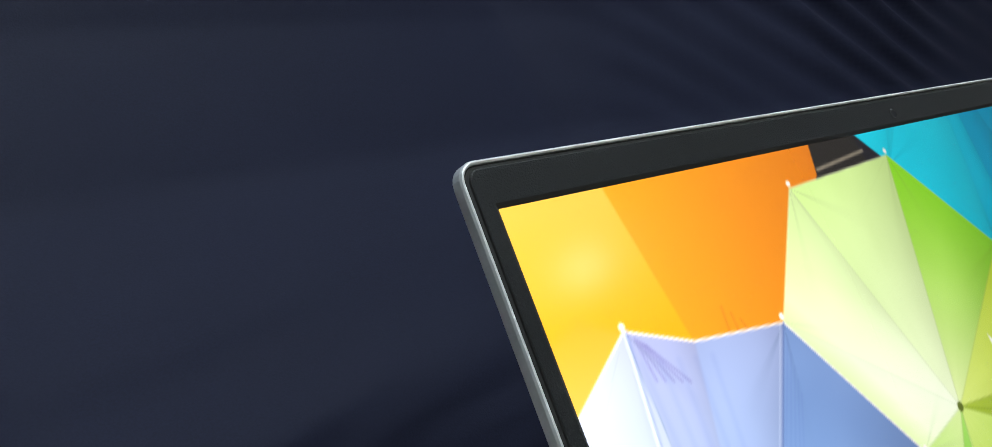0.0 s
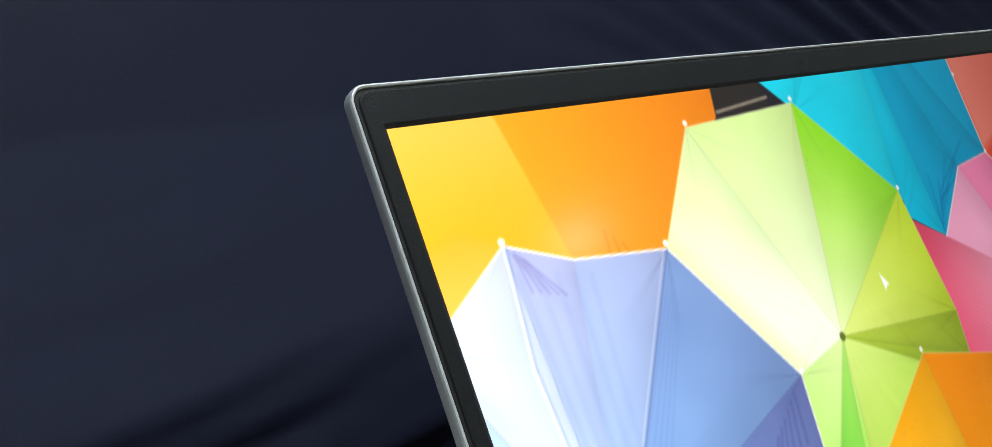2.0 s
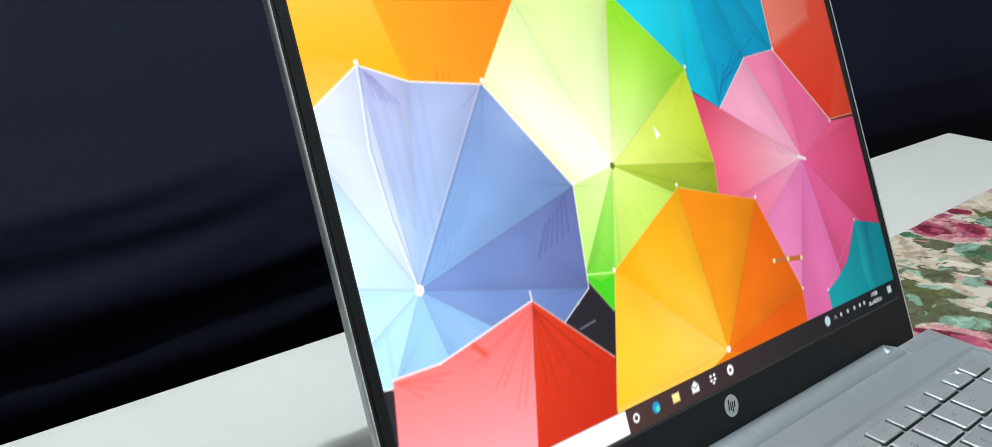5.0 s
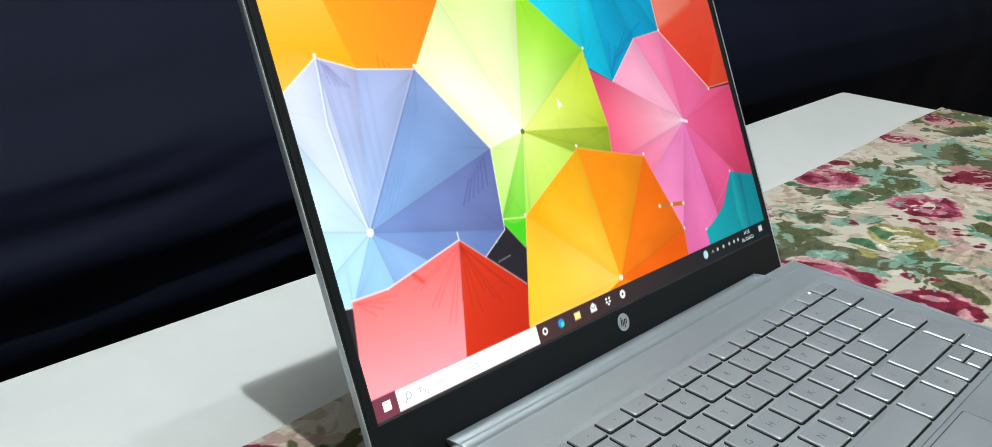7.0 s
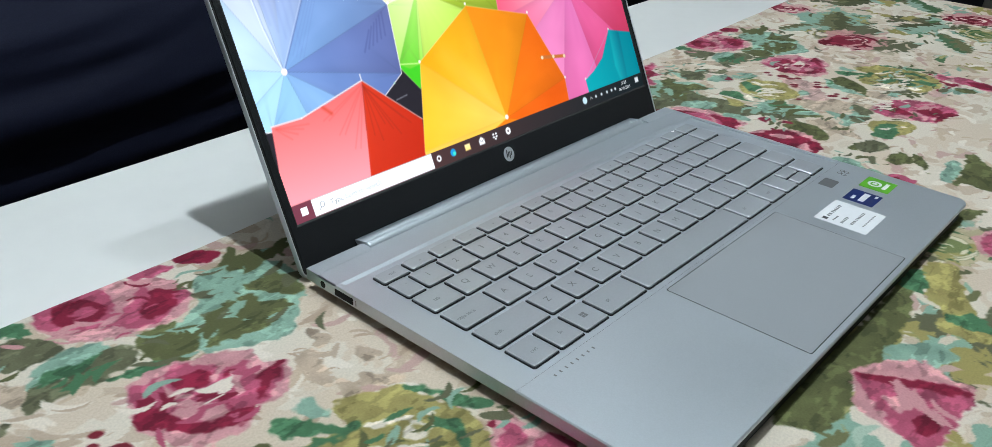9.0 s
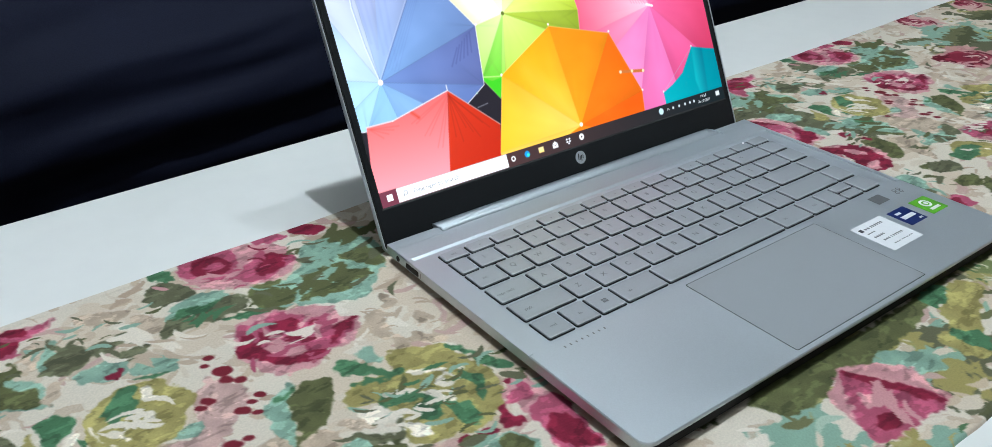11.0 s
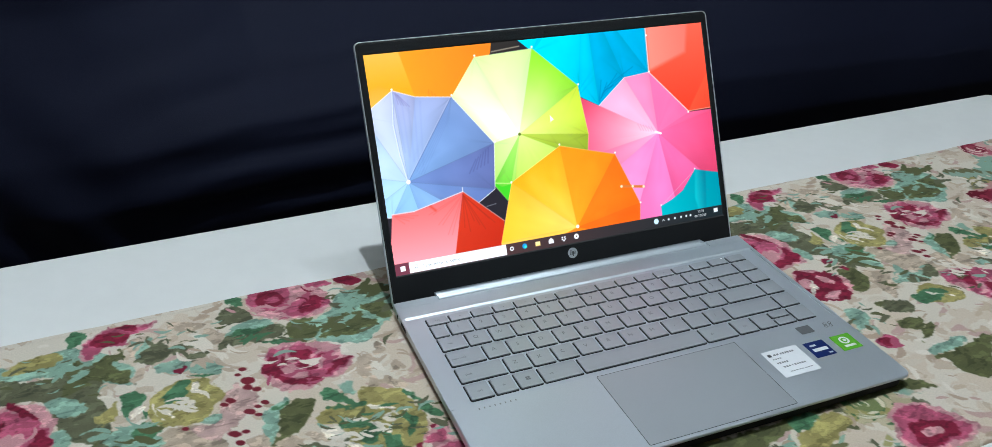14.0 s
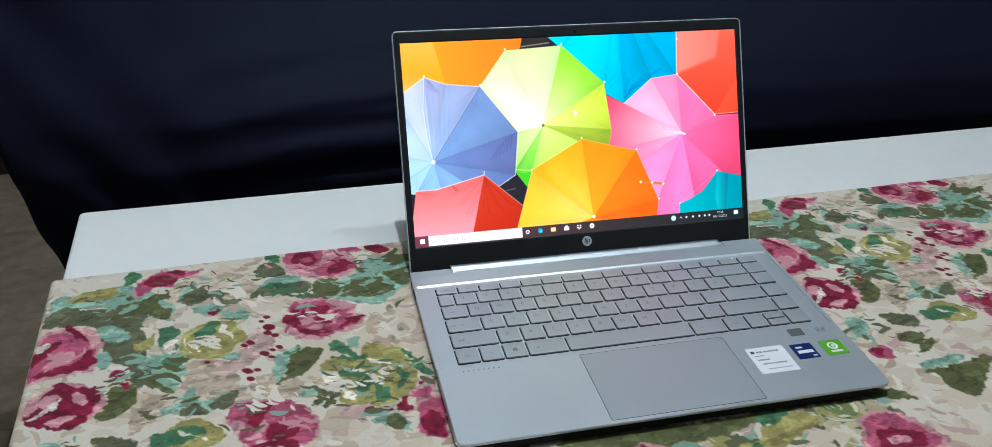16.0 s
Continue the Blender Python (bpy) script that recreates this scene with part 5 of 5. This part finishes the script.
disc(bm, 0.1240, 0.1810, 0.0007, 0.0005, 0.00062, on_deck, 14)
part("power_light", bm, glowing("white_led", (1, 1, 1), 3), laptop, "tiny white glowing power light")

# fingerprint reader and small printed marks of the palm rest
bm = bmesh.new()
loft(bm, [(0.1180, 0.1304, 0.0662, 0.0752, 0.0008, 0.00001), (0.1180, 0.1304, 0.0662, 0.0752, 0.0008, 0.00008)], on_deck)
part("fingerprint_reader", bm, surface("grey_sensor", (0.17, 0.175, 0.18), 0.35, 0.3), laptop, "small grey fingerprint reader")
bm = bmesh.new()
for k in range(8):
    x = -0.1445 + 0.0038 * k
    box(bm, x, x + 0.0008, 0.0730, 0.0745, 0, 0.00005)
for v in bm.verts:
    v.co.z += deck_z(v.co.y, 0.00001)
part("printed_mark", bm, GREY_INK, laptop, "row of small grey printed bars")
bm = bmesh.new()
for cx, hole in ((0.1435, 0.0010), (0.1480, 0.0010)):
    for cy in (0.0688, 0.0718):
        disc(bm, cx + 0.3 * (cy - 0.07), cy, 0.0016, 0.00001, 0.00006, on_deck, 16, hole)
part("printed_mark", bm, GREY_INK, laptop, "small grey printed rings")


def sticker(x0, x1, y0, y1, material, label, bars):
    bm = bmesh.new()
    loft(bm, [(x0, x1, y0, y1, 0.0006, 0.00001), (x0, x1, y0, y1, 0.0006, 0.00011)], on_deck)
    root = part("sticker", bm, material, laptop, label)
    for (a, b, c, d, ink) in bars:
        bm = bmesh.new()
        box(bm, x0 + a, x0 + b, y0 + c, y0 + d, 0, 0.00004)
        for v in bm.verts:
            v.co.z += deck_z(v.co.y, 0.00012)
        part("printed_bar", bm, ink, root)
    return root


words = [(0.0026, 0.0056, 0.0232, 0.0262, INK)]
for row_y, tall, spans in ((0.0236, 0.0018, ((0.0074, 0.0128), (0.0134, 0.0262))), (0.0196, 0.0010, ((0.0040, 0.0118),)), (0.0146, 0.0017, ((0.0040, 0.0142),)),
                           (0.0098, 0.0016, ((0.0062, 0.0128), (0.0136, 0.0150), (0.0158, 0.0262))), (0.0044, 0.0008, ((0.0080, 0.0150), (0.0156, 0.0200), (0.0206, 0.0280)))):
    for a, b in spans:
        n = max(1, round((b - a) / 0.0022))
        for k in range(n):
            words.append((a + (b - a) * k / n, a + (b - a) * (k + 0.68) / n, row_y, row_y + tall, GREY_INK))
sticker(0.0728, 0.1042, 0.0282, 0.0580, PAPER_WHITE, "white paper sticker with dark printed bars", words)
sticker(0.1096, 0.1278, 0.0386, 0.0564, STICKER_BLUE, "shiny navy blue sticker with white bars", [(0.0035, 0.0090, 0.0125, 0.0145, PAPER_WHITE), (0.0030, 0.0160, 0.0065, 0.0100, PAPER_WHITE), (0.0130, 0.0165, 0.0020, 0.0036, PAPER_WHITE)])
green = sticker(0.1346, 0.1526, 0.0386, 0.0564, STICKER_GREEN, "bright green sticker with a white emblem", [(0.0045, 0.0145, 0.0032, 0.0056, PAPER_WHITE)])
bm = bmesh.new()
disc(bm, 0.1436, 0.0496, 0.0042, 0.00012, 0.00016, on_deck, 20, 0.0026)
part("emblem", bm, PAPER_WHITE, green, "white ring emblem")
bm = bmesh.new()
disc(bm, 0.1440, 0.0496, 0.0015, 0.00012, 0.00016, on_deck, 14)
part("emblem", bm, PAPER_WHITE, green)


# ports in the left flank
def port(name, y0, y1, z0, z1, round_hole, label):
    bm = bmesh.new()
    turn = Matrix.Rotation(radians(-90), 4, "Y")
    if round_hole:
        disc(bm, 0, 0, (y1 - y0) / 2, -0.0004, 0.0001, sides=18)
    else:
        loft(bm, [(-(z1 - z0) / 2, (z1 - z0) / 2, -(y1 - y0) / 2, (y1 - y0) / 2, 0.0005, -0.0004), (-(z1 - z0) / 2, (z1 - z0) / 2, -(y1 - y0) / 2, (y1 - y0) / 2, 0.0005, 0.0001)])
    mid = (y0 + y1) / 2
    for v in bm.verts:
        v.co = Vector((-HALF, mid, deck_z(mid, (z0 + z1) / 2))) + turn @ v.co
    part(name, bm, BLACK_GAP_SHADE, laptop, label)


port("headphone_socket", 0.1967, 0.2003, -0.0054, -0.0018, True, "round dark headphone socket")
port("usb_socket", 0.1768, 0.1898, -0.0054, -0.0018, False, "dark rectangular socket in the silver side")
bm = bmesh.new()
box(bm, -HALF - 0.00006, -HALF + 0.0002, 0.1746, 0.1752, deck_z(0.17, -0.0050), deck_z(0.17, -0.0020))
part("printed_mark", bm, GREY_INK, laptop)

# the base stands a little behind its first line
laptop.location.y += 0.0042

# ---- the screen half, in its own plane: u right, v up, n towards the viewer ----
LEAN_BACK = radians(25.66)
SCREEN_O = Vector((-SCREEN_W / 2000, 0.2308, 0.7771))
AX_U, AX_V = Vector((1, 0, 0)), Vector((0, math.sin(LEAN_BACK), math.cos(LEAN_BACK)))
AX_N = AX_U.cross(AX_V)


def on_lid(p):
    """Millimetres u, v and height over the display's glass."""
    return SCREEN_O + (AX_U * p[0] + AX_V * p[1] + AX_N * p[2]) / 1000


U0, U1, V0, V1 = -6.5, 316.4, -26.8, 184.8
bm = bmesh.new()
loft(bm, [(U0 + 3, U1 - 3, V0 + 3, V1 - 3, 3, -4.2), (U0 + 0.8, U1 - 0.8, V0 + 0.8, V1 - 0.8, 4, -3.7), (U0, U1, V0, V1, 4.5, -2.6), (U0, U1, V0, V1, 4.5, -0.2),
          (U0 + 0.25, U1 - 0.25, V0 + 0.25, V1 - 0.25, 4.3, 0.35)], on_lid, (True, False))
lid = part("lid", bm, SILVER, laptop, "slim silver lid shell")
bm = bmesh.new()
loft(bm, [(U0 + 0.25, U1 - 0.25, V0 + 0.25, V1 - 0.25, 4.3, 0.35), (U0 + 0.55, U1 - 0.55, V0 + 0.55, V1 - 0.55, 4.0, 0.45), (U0 + 0.9, U1 - 0.9, V0 + 0.9, V1 - 0.9, 3.7, 0.2), (U0 + 1.0, U1 - 1.0, V0 + 1.0, V1 - 1.0, 3.6, -0.4)],
     on_lid, (False, False))
part("lid_edge", bm, SILVER_EDGE, laptop, "thin bright chamfered edge of the lid")
bm = bmesh.new()
loft(bm, [(U0 + 1.0, U1 - 1.0, V0 + 1.0, V1 - 1.0, 3.6, -0.4), (U0 + 1.2, U1 - 1.2, V0 + 1.2, V1 - 1.2, 3.4, 0.0), (U0 + 1.9, U1 - 1.9, V0 + 1.9, V1 - 1.9, 2.9, 0.0), (U0 + 2.0, U1 - 2.0, V0 + 2.0, V1 - 2.0, 2.8, 0.55)], on_lid, (False, False))
part("gasket", bm, GASKET, laptop, "black rubber gasket round the bezel")
bm = bmesh.new()
loft(bm, [(U0 + 2.0, U1 - 2.0, V0 + 2.0, V1 - 2.0, 2.8, 0.55), (U0 + 2.2, U1 - 2.2, V0 + 2.2, V1 - 2.2, 2.6, 0.7), (-1.2, SCREEN_W + 1.2, -1.2, SCREEN_H + 1.2, 0.4, 0.7)], on_lid, (False, False))
part("bezel", bm, BEZEL, laptop, "matt black grainy plastic bezel")

bm = bmesh.new()
loft(bm, [(-1.2, SCREEN_W + 1.2, -1.2, SCREEN_H + 1.2, 0.4, 0.7), (-0.9, SCREEN_W + 0.9, -0.9, SCREEN_H + 0.9, 0.3, 0.55), (0, SCREEN_W, 0, SCREEN_H, 0.15, -0.1)], on_lid, (False, False))
part("bezel_lip", bm, GASKET, laptop, "deep black inner lip of the bezel")

us, vs = np.linspace(-0.3, SCREEN_W + 0.3, 640), np.linspace(-0.3, SCREEN_H + 0.3, 361)
u, v = np.meshgrid(us, vs, indexing="ij")
o, ax, av = (np.array(k) for k in (SCREEN_O, AX_U, AX_V))
places = o + (u[..., None] * ax + v[..., None] * av) / 1000
display = hang(new("display", grid_mesh("display", places, wallpaper(u, v), DISPLAY)), laptop)
tagged(display, "lit display with colourful umbrellas and a taskbar")
words_mesh = lettering("Type here to search", 0.0042, glowing("search_text", (0.34, 0.34, 0.36), 1.0))
text = new("search_words", words_mesh)
text.matrix_basis = Matrix.Translation(on_lid((39.5, 4.3, 0.06))) @ Matrix(((1, 0, 0, 0), (0, AX_V.y, AX_N.y, 0), (0, AX_V.z, AX_N.z, 0), (0, 0, 0, 1)))
text.parent = display
for clock_words, height in (("19:58", 6.7), ("06/10/2021", 3.0)):
    text = new("clock_words", lettering(clock_words, 0.0031, glowing("clock_text", (0.75, 0.77, 0.78), 1.0)))
    text.matrix_basis = Matrix.Translation(on_lid((287.0, height, 0.06))) @ Matrix(((1, 0, 0, 0), (0, AX_V.y, AX_N.y, 0), (0, AX_V.z, AX_N.z, 0), (0, 0, 0, 1)))
    text.parent = display

bm = bmesh.new()
disc(bm, 155.0, -8.3, 4.5, 0.72, 0.85, on_lid, 36)
emblem = part("lid_emblem", bm, surface("emblem_silver", (0.72, 0.74, 0.76), 0.35, 0.4), laptop, "round silver emblem below the display")
bm = bmesh.new()
for a, b, c, d in ((-1.9, -1.2, -1.6, 2.8), (-0.6, 0.1, -1.6, 1.4), (0.7, 1.4, -2.8, 1.4), (2.0, 2.7, -1.2, 1.4)):
    box(bm, a, b, c, d, 0.86, 0.9)
for w in bm.verts:
    w.co = on_lid((155.0 + w.co.x + 0.18 * w.co.y - 0.3, -8.3 + w.co.y, w.co.z))
part("emblem_bars", bm, BEZEL, emblem)
bm = bmesh.new()
disc(bm, 155.6, 178.4, 2.0, 0.7, 0.74, on_lid, 24, 1.5)
part("webcam_ring", bm, GASKET, laptop)
bm = bmesh.new()
disc(bm, 155.6, 178.4, 1.5, 0.7, 0.73, on_lid, 24)
part("webcam", bm, LENS, laptop, "tiny round webcam in the bezel")
for du in (120.0, 163.5):
    bm = bmesh.new()
    disc(bm, du, 178.4, 0.5, 0.7, 0.73, on_lid, 12)
    part("microphone_hole", bm, GASKET, laptop)

# ---- floor boards ----
BOARD_MESH = mesh_of("floor_board", box(bmesh.new(), -0.5, 0.5, -0.0945, 0.0945, -0.012, 0.0, 0.0012), BOARD)
row_y = ROOM[2] + 0.095
row = 0
while row_y - 0.095 < ROOM[3]:
    start = ROOM[0] - (0.6 if row % 2 else 0.0)
    while start < ROOM[1]:
        x0, x1 = max(start, ROOM[0]) + 0.001, min(start + 1.2, ROOM[1]) - 0.001
        y0, y1 = row_y - 0.0945, min(row_y + 0.0945, ROOM[3])
        plank = new("floor_board", BOARD_MESH)
        plank.scale = (x1 - x0, (y1 - y0) / 0.189, 1)
        plank.location = ((x0 + x1) / 2, (y0 + y1) / 2, 0.0001 * ((row * 7) % 5) - 0.0004)
        hang(plank, floor)
        start += 1.2
    row_y += 0.19
    row += 1
